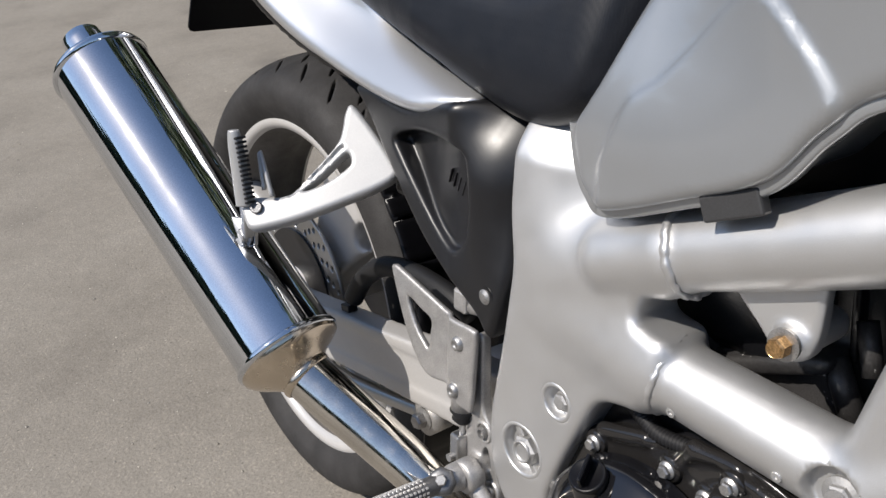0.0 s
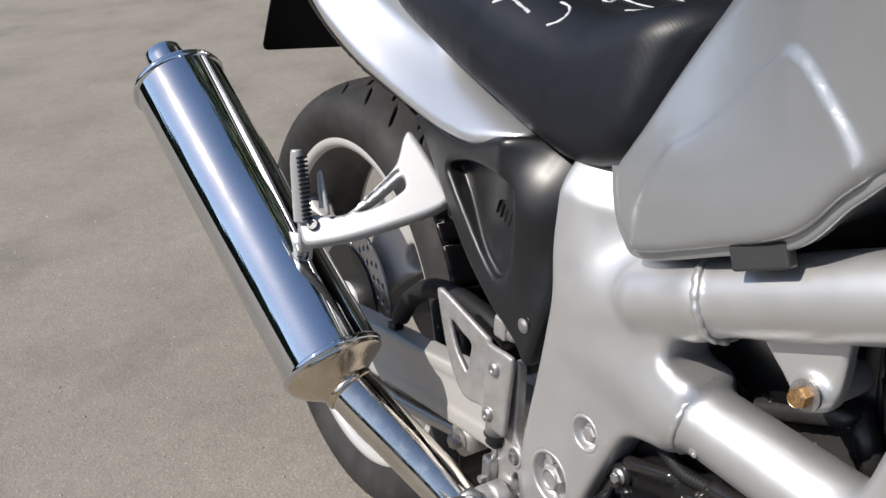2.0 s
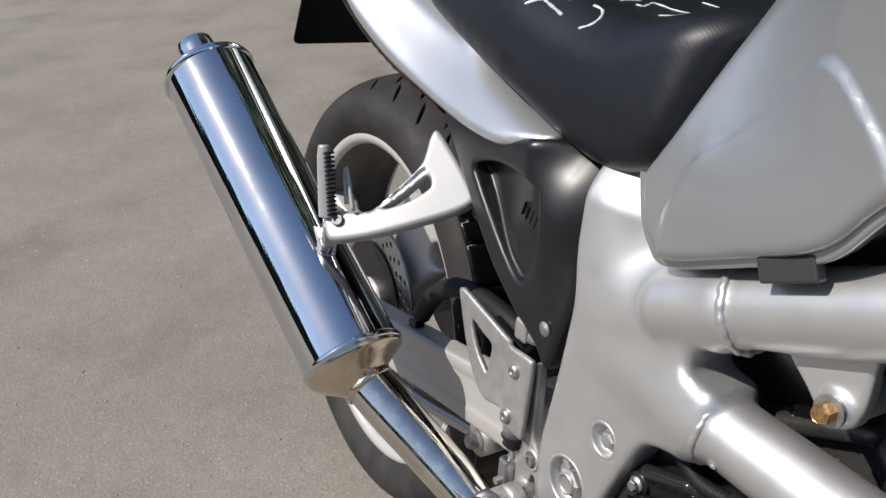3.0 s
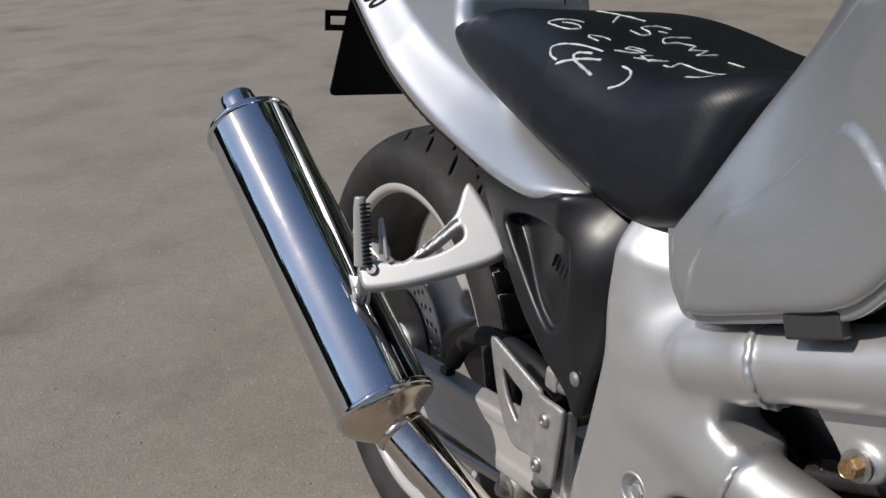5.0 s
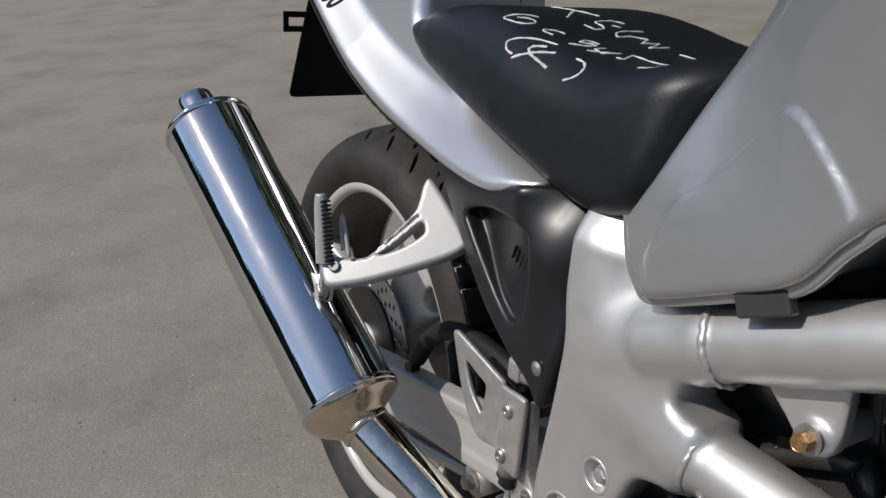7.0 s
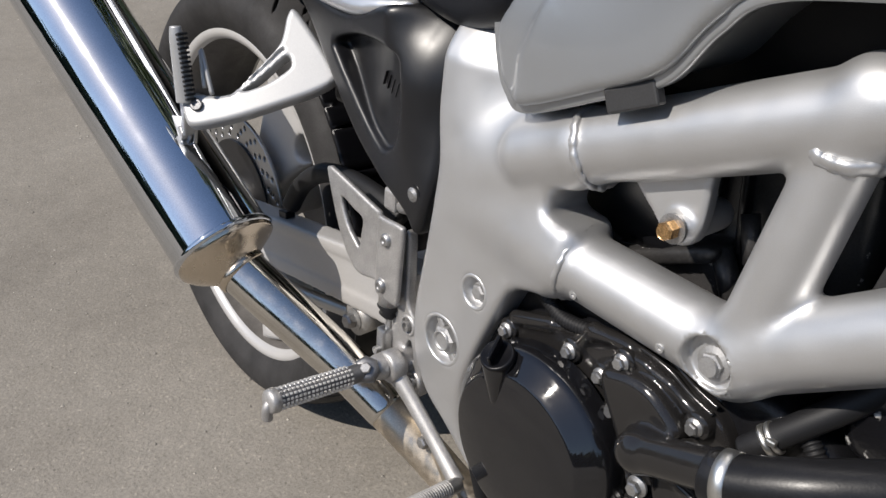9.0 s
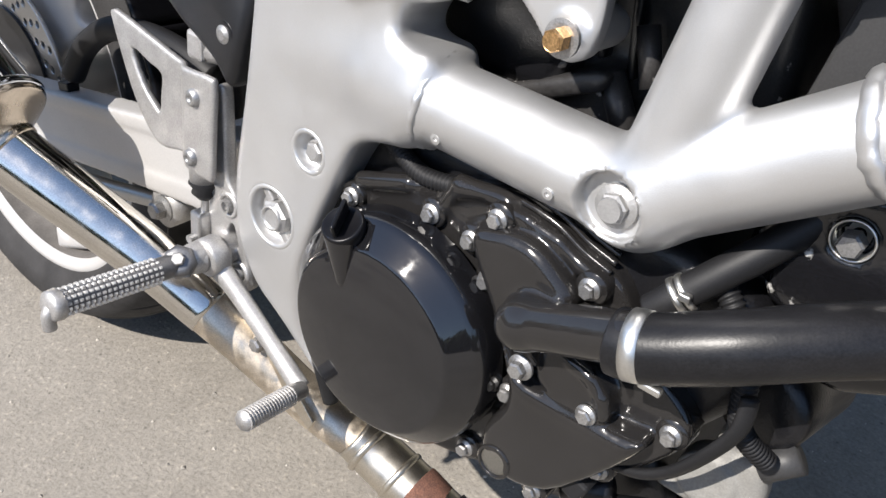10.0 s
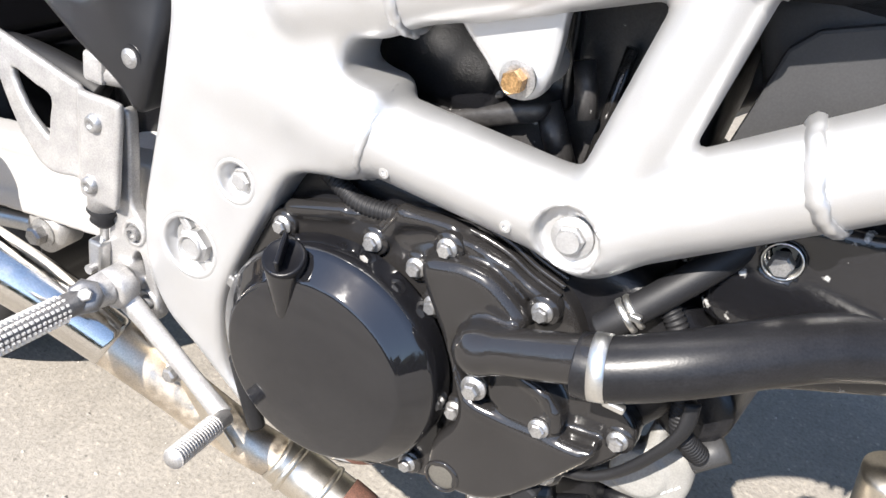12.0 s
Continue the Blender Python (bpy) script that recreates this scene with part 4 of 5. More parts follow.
hanger = solid("pillion_hanger", hanger_shape, (0.23, -0.25, 0.49), (0.37, -0.085, 0.66), 0.0016, CAST_PAINT, bike, "white silver cast pillion footrest hanger", mirror=True, rounds=3)
part("peg_bolt", lathe([(0, 0.0018), (0.0028, 0.0018), (0.0032, 0.003), (0.0048, 0.003), (0.0056, 0.002), (0.0056, -0.004)], HO + HN * 0.0048, HN, 20), DARK_STEEL, hanger)
PA, PB = Vector((0.254, -0.236, 0.540)), Vector((0.247, -0.238, 0.607))
peg = part("folded_peg", sweep([PA, PA.lerp(PB, 0.25), PA.lerp(PB, 0.8), PB], [0.0085, 0.0082, 0.007, 0.005], 14, 0.75), CAST_PAINT, hanger, "folded up pillion footrest", smooth=True)
for i in range(15):
    c = PA.lerp(PB, 0.05 + 0.86 * i / 14) + Vector((0.0065, 0.002, 0.0006))
    part("rubber_rib", box(c, (0.0072, 0.009, 0.0022), pose(0, 0, 0, 0, -20, 0), 0.0007), RUBBER, peg)
part("peg_spring", sweep([(0.262, -0.2205, 0.553), (0.252, -0.2175, 0.585), (0.271, -0.2175, 0.549)], 0.0022, 8), CAST_PAINT, hanger, smooth=True)
part("peg_clevis", box((0.249, -0.232, 0.523), (0.010, 0.012, 0.034), pose(0, 0, 0, 0, 10, 0), 0.002), STEEL, hanger)

# heel guard
guard_out = [(0.361, 0.494), (0.3635, 0.4995), (0.3695, 0.5005), (0.41, 0.493), (0.447, 0.4865), (0.477, 0.488), (0.4825, 0.483), (0.481, 0.45), (0.479, 0.416), (0.474, 0.411), (0.445, 0.412), (0.441, 0.419), (0.415, 0.414), (0.397, 0.425), (0.38, 0.449)]
guard_hole = [(0.385, 0.478), (0.405, 0.474), (0.419, 0.470), (0.4175, 0.455), (0.4155, 0.441), (0.41, 0.443), (0.396, 0.455)]


def guard_shape(X, Y, Z):
    yc = -0.149 - 0.004 * np.clip((X - 0.443) / 0.006, 0, 1)
    q = smax(slab(flat(X, Z, guard_out, 4), Y, yc, 0.0028, 0.0022), -flat(X, Z, guard_hole, 3), 0.002)
    return q


guard = solid("heel_guard", guard_shape, (0.35, -0.165, 0.40), (0.49, -0.145, 0.51), 0.0013, CAST, bike, "brushed aluminium heel guard plate")
for c in ((0.462, 0.469), (0.4575, 0.423)):
    part("guard_screw", lathe([(0, 0.003), (0.0022, 0.003), (0.0026, 0.0045), (0.0055, 0.0032), (0.0065, 0.0)], (c[0], -0.1558, c[1]), OUT, 20), ZINC, guard, smooth=True)

# rear brake cylinder and linkage behind the guard
cyl = part("brake_cylinder", sweep([(0.4575, -0.146, 0.43), (0.4585, -0.146, 0.403)], 0.0105, 20, n=2), CAST, bike, "small rear brake master cylinder", smooth=True)
part("boot", lathe([(0.009, 0.0), (0.0115, -0.004), (0.008, -0.009), (0.0095, -0.012), (0.005, -0.017), (0, -0.017)], (0.4585, -0.146, 0.405), (0, 0, 1), 24), RUBBER, cyl, smooth=True)
part("push_rod", sweep([(0.4588, -0.146, 0.392), (0.459, -0.147, 0.368)], 0.003, 10, n=2), STEEL, cyl)
part("clevis", box((0.458, -0.149, 0.366), (0.012, 0.012, 0.024), None, 0.002), STEEL, cyl)
part("clevis_pin", sweep([(0.4575, -0.16, 0.357), (0.4575, -0.14, 0.357)], 0.0035, 12, n=2), ZINC, cyl)
part("cylinder_head", box((0.452, -0.14, 0.50), (0.017, 0.016, 0.02), None, 0.003), CAST, cyl)
part("head_nut", hexhead((0.452, -0.14, 0.509), (0, 0, 1), 0.010, 0.007), ZINC, cyl)
part("banjo", sweep([(0.455, -0.139, 0.497), (0.482, -0.128, 0.498)], 0.0085, 14, n=2), CAST, cyl, smooth=True)
part("fluid_hose", sweep([(0.452, -0.13, 0.49), (0.445, -0.125, 0.515), (0.455, -0.118, 0.545), (0.475, -0.11, 0.565)], 0.0075, 14), RUBBER, cyl, smooth=True)

# rider footrest bracket, peg and brake pedal
rest = solid("footrest_bracket", lambda X, Y, Z: smin(smax(slab(flat(X, Z, [(0.4715, 0.476), (0.479, 0.477), (0.4815, 0.44), (0.483, 0.414), (0.494, 0.399), (0.502, 0.37), (0.509, 0.338), (0.505, 0.329), (0.4965, 0.3285), (0.4885, 0.333), (0.472, 0.341), (0.463, 0.353), (0.461, 0.38), (0.466, 0.41), (0.470, 0.44)], 4), Y, -0.1405, 0.005, 0.002),
              -flat(X, Z, [(0.4892, 0.3802), (0.495, 0.360), (0.483, 0.366)], 3), 0.002),
              rod(X, Y, Z, (0.481, -0.142, 0.3575), (0.481, -0.172, 0.3575), 0.0115), 0.004), (0.45, -0.195, 0.315), (0.525, -0.13, 0.495), 0.0016, CAST, bike, "silver footrest bracket")
for c in ((0.4855, 0.394), (0.498, 0.3425)):
    part("screw_ring", lathe([(0.0068, 0.0005), (0.0072, 0.0016), (0.0095, 0.0016), (0.0102, -0.0004)], (c[0], -0.1455, c[1]), OUT, 28), CAST, rest, smooth=True)
    part("socket_screw", lathe([(0, 0.001), (0.003, 0.001), (0.0034, 0.0042), (0.0052, 0.0042), (0.0056, 0.0), ], (c[0], -0.1455, c[1]), OUT, 20), ZINC, rest)
JW = Vector((0.50, -0.52, 0.69)).normalized()
JC = Vector((0.4805, -0.183, 0.3575))
part("peg_joint", sweep([JC + Vector((0.004, 0.016, -0.002)), JC, JC + Vector((0, -0.018, 0.001))], [0.0105, 0.0098, 0.0090], 18, 0.85), CAST, rest, "cast footpeg joint", smooth=True)
part("joint_plate", lathe([(0, 0.0095), (0.0078, 0.0095), (0.0105, 0.0085), (0.0118, 0.006), (0.0122, 0.0), (0.0, 0.0)], JC + JW * 0.003, JW, 7), DARK_STEEL, rest, "dark rubber faced joint plate", smooth=True)
part("joint_bolt", hexhead(JC + JW * 0.012, JW, 0.0085, 0.0048, 0.0), ZINC, rest)
PEG0, PEG1 = Vector((0.482, -0.198, 0.360)), Vector((0.487, -0.277, 0.3695))
grip = part("footpeg", sweep([PEG0 + Vector((0, 0.008, 0)), PEG0.lerp(PEG1, 0.5), PEG1], 0.0082, 20), DARK_STEEL, rest, "knurled aluminium footpeg", smooth=True)
ax = (PEG1 - PEG0).normalized()
pu = ax.orthogonal().normalized()
pv = ax.cross(pu)
knob = bmesh.new()
bmesh.ops.create_cube(knob, size=1, matrix=Matrix.Diagonal((0.0031, 0.0028, 0.0022, 1)))
for v in knob.verts:
    if v.co.z > 0:
        v.co.x *= 0.5
        v.co.y *= 0.5
knob_me = bpy.data.meshes.new("stud")
knob.to_mesh(knob_me)
knob.free()
knob_me.materials.append(STUD)
for i in range(18):
    for k in range(14):
        a = 2 * math.pi * k / 14
        out = pu * math.cos(a) + pv * math.sin(a)
        m = Matrix.Translation(PEG0.lerp(PEG1, 0.1 + 0.85 * i / 17) + out * 0.0085) @ Matrix((ax, out.cross(ax), out)).transposed().to_4x4()
        o = new("stud", knob_me)
        o.matrix_world = m
        o.parent = grip
part("peg_tip", lathe([(0.0, 0.007), (0.008, 0.006), (0.0098, 0.0045), (0.0105, -0.001), (0.0085, -0.003)], PEG1, ax, 24), CAST, rest, smooth=True)
part("peg_feeler", sweep([PEG1 + ax * 0.002, PEG1 + ax * 0.006 + Vector((0, 0, -0.006)), PEG1 + ax * 0.006 + Vector((0, 0, -0.016))], 0.0045, 10), CAST, rest, smooth=True)
pedal = part("brake_pedal", sweep([(0.4845, -0.160, 0.355), (0.510, -0.157, 0.336), (0.545, -0.155, 0.310), (0.577, -0.155, 0.289)], [0.0085, 0.0072, 0.0066, 0.0075], 16, 0.75), CAST, bike, "cast brake pedal with ribbed toe piece", smooth=True)
part("pedal_boss", lathe([(0, 0.0), (0.013, 0.0), (0.0145, 0.003), (0.0145, 0.014), (0.012, 0.016), (0, 0.016)], (0.4845, -0.152, 0.357), OUT, 28), CAST, pedal, smooth=True)
T0, T1 = Vector((0.578, -0.155, 0.289)), Vector((0.583, -0.212, 0.2975))
toe = part("toe_piece", sweep([T0, T1], [0.007, 0.0065], 16, n=2), CAST, pedal, smooth=True)
tw = (T1 - T0).normalized()
for i in range(17):
    part("toe_rib", lathe([(0.0062, -0.001), (0.0077, -0.0004), (0.0077, 0.0004), (0.0062, 0.001)], T0.lerp(T1, 0.22 + 0.74 * i / 16), tw, 16), CAST, toe)

# parts in the gap ahead of the rear wheel
solid("rear_hugger", lambda X, Y, Z: np.maximum(np.maximum(np.abs(np.hypot(X, Z - AXZ) - 0.323) - 0.003, np.abs(Y) - 0.088), np.maximum(0.20 - X, -(Z - 0.35) - 0.3)),
      (0.19, -0.09, 0.20), (0.34, 0.09, 0.58), 0.005, BLACK_PLASTIC, bike, "black plastic inner mudguard")
part("brake_hose", sweep([(0.214, -0.105, 0.392), (0.235, -0.102, 0.425), (0.275, -0.10, 0.452), (0.33, -0.10, 0.462), (0.385, -0.102, 0.462), (0.41, -0.10, 0.455)], 0.0105, 16), RUBBER, bike, "thick black rubber hose", smooth=True)
part("shock_body", sweep([(0.40, -0.03, 0.60), (0.41, -0.03, 0.36)], 0.04, 20, n=2), BLACK_CASE, bike, smooth=True)
part("battery_box", box((0.38, 0, 0.585), (0.2, 0.19, 0.11), None, 0.006), BLACK_PLASTIC, bike)

# engine
engine = solid("crankcase", lambda X, Y, Z: slab(flat(X, Z, [(0.575, 0.42), (0.58, 0.47), (0.62, 0.50), (0.72, 0.505), (0.80, 0.505), (0.85, 0.48), (0.845, 0.43), (0.80, 0.37), (0.76, 0.34), (0.70, 0.315), (0.64, 0.30), (0.59, 0.33)]), Y, 0, 0.128, 0.012),
               (0.54, -0.15, 0.24), (0.93, 0.15, 0.53), 0.006, BLACK_CASE, bike, "black painted engine crankcase")
CX, CZ = 0.6525, 0.3875


def case_cover(X, Y, Z):
    d = slab(flat(X, Z, [(0.567, 0.40), (0.575, 0.44), (0.60, 0.463), (0.65, 0.482), (0.705, 0.499), (0.74, 0.492), (0.775, 0.482), (0.80, 0.45), (0.835, 0.418), (0.80, 0.362), (0.765, 0.335), (0.715, 0.312), (0.66, 0.30), (0.61, 0.32), (0.58, 0.355)]), Y, -0.125, 0.0155, 0.004)
    pump = slab(flat(X, Z, [(0.697, 0.4725), (0.7135, 0.4845), (0.7325, 0.4865), (0.748, 0.480), (0.763, 0.4665), (0.752, 0.456), (0.735, 0.448), (0.7275, 0.434), (0.733, 0.418), (0.752, 0.405), (0.80, 0.408), (0.818, 0.405), (0.775, 0.343), (0.735, 0.335), (0.728, 0.36), (0.738, 0.39), (0.722, 0.43)], 5), Y, -0.145, 0.0125, 0.0075)
    d = smin(d, pump, 0.003)
    ridge = rod(X, Y, Z, (0.749, -0.153, 0.4005), (0.809, -0.151, 0.4025), 0.0046)
    d = smin(d, ridge, 0.004)
    for a, b in (((0.711, 0.4885), (0.722, 0.4885)), ((0.722, 0.4885), (0.742, 0.4855)), ((0.742, 0.4855), (0.757, 0.479)), ((0.757, 0.479), (0.769, 0.476))):
        d = smin(d, rod(X, Y, Z, (a[0], -0.1425, a[1] + 0.002), (b[0], -0.1425, b[1] + 0.002), 0.0042), 0.0025)
    for a, b in (((0.604, 0.463), (0.640, 0.476)), ((0.668, 0.474), (0.676, 0.490)), ((0.690, 0.466), (0.704, 0.481)), ((0.676, 0.490), (0.706, 0.494))):
        d = smin(d, rod(X, Y, Z, (a[0], -0.139, a[1]), (b[0], -0.139, b[1]), 0.0055), 0.004)
    pocket = rod(X, Y, Z, (0.680, -0.146, 0.477), (0.694, -0.146, 0.484), 0.0065)
    d = smax(d, -pocket, 0.003)
    ear = slab(flat(X, Z, [(0.752, 0.436), (0.775, 0.436), (0.790, 0.428), (0.797, 0.414), (0.790, 0.402), (0.772, 0.403), (0.752, 0.412)], 4), Y, -0.146, 0.009, 0.004)
    d = smin(d, ear, 0.003)
    for a, b in (((0.770, 0.433), (0.782, 0.4305)), ((0.782, 0.4305), (0.7905, 0.4225)), ((0.7905, 0.4225), (0.794, 0.413))):
        d = smin(d, rod(X, Y, Z, (a[0], -0.153, a[1]), (b[0], -0.153, b[1]), 0.0038), 0.002)
    spout = rod(X, Y, Z, (0.745, -0.168, 0.4505), (0.802, -0.1755, 0.4795), 0.0128)
    elbow = rod(X, Y, Z, (0.745, -0.168, 0.4505), (0.742, -0.14, 0.446), 0.0128)
    return smin(smin(d, spout, 0.005), elbow, 0.006)


case = solid("case_cover", case_cover, (0.55, -0.195, 0.285), (0.85, -0.11, 0.515), 0.0019, BLACK_WET, engine, "glossy black side case with water pump")
clutch = part("clutch_cover", lathe([(0.0758, -0.002), (0.0755, 0.006), (0.0750, 0.0125), (0.0741, 0.0152), (0.0730, 0.0172), (0.0712, 0.0190), (0.0640, 0.0258), (0.0616, 0.0280), (0.0603, 0.0292), (0.0594, 0.0299), (0.0578, 0.0304), (0.03, 0.0322), (0, 0.0325)], (CX, -0.1475, CZ), OUT, 128), BLACK_GLOSS, engine, "glossy black round clutch cover", smooth=True)
boss = solid("filler_boss", lambda X, Y, Z: smax(rod(X, Y, Z, (0.6255, -0.1755, 0.450), (0.629, -0.1765, 0.420), 0.0120, 0.0045), Z - 0.451, 0.001), (0.605, -0.2, 0.4), (0.655, -0.15, 0.475), 0.0018, BLACK_GLOSS, engine)
cap_way = Vector((0.02, -0.52, 0.85)).normalized()
CAP = Vector((0.6255, -0.176, 0.4545))
cap = part("oil_cap", lathe([(0.0112, -0.008), (0.0124, -0.006), (0.0128, 0.0), (0.0125, 0.0016), (0.0118, 0.0021), (0.0108, 0.0022), (0.0098, 0.0018), (0.0, 0.0018)], CAP, cap_way, 48), BLACK_PLASTIC, engine, "black oil filler cap", smooth=True)
part("cap_grip", box(CAP + cap_way * 0.0072, (0.0030, 0.0205, 0.0112), pose(0, 0, 0, 0, 0, 22) @ pose(0, 0, 0, 31, 0, 0), 0.0014), BLACK_PLASTIC, cap)
sight = part("sight_glass", lathe([(0.0092, 0.0006), (0.006, 0.0012), (0, 0.0014)], (0.741, -0.1565, 0.343), OUT, 32), GLASSY, engine, "dull round oil sight glass", smooth=True)
part("glass_rim", lathe([(0.0115, -0.003), (0.0112, 0.0018), (0.0100, 0.0024), (0.0092, 0.0016), (0.0090, -0.001)], (0.741, -0.1565, 0.343), OUT, 32), BLACK_WET, sight, smooth=True)

BOLTS = [(0.601, 0.452, -0.149, 0.0), (0.662, 0.468, -0.149, 0.3), (0.706, 0.446, -0.149, 0.6), (0.734, 0.384, -0.150, 0.2), (0.713, 0.325, -0.149, 0.9), (0.571, 0.397, -0.149, 0.5),
         (0.708, 0.487, -0.153, 0.1), (0.767, 0.475, -0.153, 0.8), (0.796, 0.368, -0.146, 0.4), (0.826, 0.4145, -0.146, 0.7), (0.761, 0.322, -0.144, 0.2), (0.691, 0.4645, -0.149, 0.5)]
for x, z, y, turn in BOLTS:
    part("boss", lathe([(0.0095, 0.012), (0.009, 0.0), (0.0085, -0.001), (0, -0.001)], (x, y + 0.006, z), (0, 1, 0), 20), BLACK_WET, engine, smooth=True)
    part("case_bolt", hexhead((x, y + 0.005, z), OUT, 0.0076, 0.0062, 0.0060, turn), ZINC, engine, "zinc plated case bolt")
part("pump_bolt", hexhead((0.746, -0.160, 0.419), OUT, 0.0088, 0.0075, 0.0075), ZINC, engine, "zinc plated case bolt")
part("pump_bolt", hexhead((0.786, -0.1555, 0.410), OUT, 0.008, 0.005, 0.006), ZINC, engine)

# gasket lips along the upper edge of the case
for off, y in ((0.0, -0.1405), (0.004, -0.137), (0.0075, -0.134)):
    part("gasket_lip", sweep([(0.715, y, 0.4985 + off), (0.726, y, 0.4975 + off), (0.74, y, 0.4945 + off), (0.755, y, 0.488 + off), (0.772, y, 0.4835 + off)], 0.0017, 8), BLACK_WET, engine, smooth=True)
for x, z, w, h, a in ((0.80, 0.463, 0.03, 0.006, 40),):
    part("case_rib", box((x, -0.139, z), (w, 0.008, h), pose(0, 0, 0, 0, -a, 0), 0.002), BLACK_WET, engine, smooth=True)

# coolant hose
hose = part("coolant_hose", sweep([(0.797, -0.1745, 0.4745), (0.812, -0.1735, 0.4785), (0.843, -0.163, 0.4925), (0.871, -0.146, 0.5035), (0.90, -0.126, 0.511), (0.94, -0.105, 0.516), (1.0, -0.08, 0.52)], [0.0160, 0.0162, 0.0163, 0.0163, 0.0165, 0.0165, 0.0165], 32), HOSE, bike, "black rubber coolant hose", smooth=True)
hw = Vector((0.96, 0.09, 0.27)).normalized()
part("hose_clamp", lathe([(0.0160, -0.0042), (0.0168, -0.004), (0.0168, 0.004), (0.0160, 0.0042)], (0.8075, -0.174, 0.4775), hw, 48), STEEL_BRIGHT, hose, "bright steel band clamp", smooth=True)
part("clamp_tail", box((0.820, -0.181, 0.4655), (0.011, 0.004, 0.004), None, 0.001), STEEL_BRIGHT, hose)

# cylinders seen through the frame
rear_cyl = solid("rear_cylinder", lambda X, Y, Z: smin(slab(flat(X, Z, [(0.625, 0.49), (0.62, 0.56), (0.63, 0.66), (0.76, 0.70), (0.80, 0.64), (0.79, 0.49)], 4), Y, 0, 0.075, 0.012),
                np.minimum(slab(flat(X, Z, [(0.625, 0.515), (0.66, 0.522), (0.71, 0.545), (0.725, 0.553), (0.72, 0.562), (0.66, 0.535), (0.625, 0.53)], 4), Y, -0.08, 0.022, 0.003),
                           rod(X, Y, Z, (0.648, -0.088, 0.522), (0.644, -0.088, 0.562), 0.008)), 0.006), (0.6, -0.115, 0.47), (0.82, 0.09, 0.72), 0.0035, ENGINE_SATIN, engine, "black rear cylinder behind the frame")
for i in range(4):
    part("cylinder_rib", box((0.668 + 0.019 * i, -0.078, 0.60 - 0.006 * (i % 2)), (0.005, 0.012, 0.075), pose(0, 0, 0, 0, -8, 0), 0.0015), BLACK_CASE, rear_cyl, smooth=True)
for i in range(3):
    part("stud", sweep([(0.752 + 0.012 * i, -0.082, 0.52), (0.756 + 0.012 * i, -0.082, 0.60)], 0.0035, 10, n=2), BLACK_WET, rear_cyl, smooth=True)
for x0, z0, x1, z1, r in ((0.630, 0.560, 0.6499, 0.5254, 0.0085), (0.722, 0.559, 0.7424, 0.5278, 0.0075), (0.735, 0.588, 0.7465, 0.56, 0.006)):
    part("cylinder_post", sweep([(x0, -0.088, z0), (x1, -0.092, z1)], r, 16, n=2), ENGINE_SATIN, rear_cyl, smooth=True)
part("cylinder_ledge", plate([(0.616, 0.5127), (0.656, 0.5294), (0.70, 0.5566), (0.70, 0.5616), (0.654, 0.5365), (0.616, 0.52)], -0.097, -0.07, 0.0015), ENGINE_SATIN, rear_cyl)
part("cylinder_plate", plate([(0.668, 0.530), (0.718, 0.552), (0.742, 0.528), (0.722, 0.510), (0.68, 0.505)], -0.090, -0.07, 0.0015), ENGINE_SATIN, rear_cyl)
part("throttle_body", box((0.655, -0.06, 0.585), (0.09, 0.08, 0.10), None, 0.012), BLACK_CASE, engine, smooth=True)
part("cylinder_head", box((0.90, 0.0, 0.625), (0.16, 0.19, 0.12), pose(0, 0, 0, 0, -25, 0), 0.012), PANEL, engine, smooth=True)
part("side_shroud", plate([(0.815, 0.56), (0.822, 0.60), (0.826, 0.627), (0.836, 0.639), (0.86, 0.649), (0.93, 0.66), (0.98, 0.62), (0.93, 0.57), (0.86, 0.55)], -0.102, -0.096, 0.002), PANEL, bike, "grey black plastic side shroud")
part("air_box", box((0.78, 0.0, 0.70), (0.36, 0.19, 0.14), None, 0.02), BLACK_PLASTIC, bike, "black air box under the tank")
def front_shape(X, Y, Z):
    d = slab(flat(X, Z, [(0.82, 0.48), (0.825, 0.545), (0.87, 0.575), (1.0, 0.58), (1.02, 0.51), (0.95, 0.485), (0.90, 0.462), (0.87, 0.452)], 3), Y, 0, 0.10, 0.008)
    face = slab(flat(X, Z, [(0.835, 0.50), (0.838, 0.552), (0.87, 0.562), (0.93, 0.568), (0.94, 0.53), (0.90, 0.505), (0.86, 0.492)], 4), Y, -0.10, 0.019, 0.006)
    d = smin(d, face, 0.006)
    return smax(d, -np.maximum(np.hypot(X - 0.8625, Z - 0.538) - 0.0092, Y + 0.109), 0.001)


front_cyl = solid("front_cylinder", front_shape, (0.8, -0.13, 0.42), (1.04, 0.12, 0.6), 0.003, CHIPPED, engine, "black finned front cylinder")
for i in range(5):
    part("fin", box((0.945 + 0.016 * i, -0.101, 0.53), (0.004, 0.008, 0.08), pose(0, 0, 0, 0, 12, 0), 0.001), BLACK_CASE, front_cyl)
part("cylinder_bolt", hexhead((0.8625, -0.1150, 0.5365), OUT, 0.0105, 0.0085, 0.0), ZINC, front_cyl, "zinc hexagon bolt in a round recess")
part("bolt_cup", lathe([(0.003, 0.0), (0.0078, 0.0), (0.0084, 0.001), (0.0086, 0.0098), (0.0096, 0.0106), (0.0098, 0.0095)], (0.8625, -0.1092, 0.538), OUT, 32), STEEL_BRIGHT, front_cyl, smooth=True)

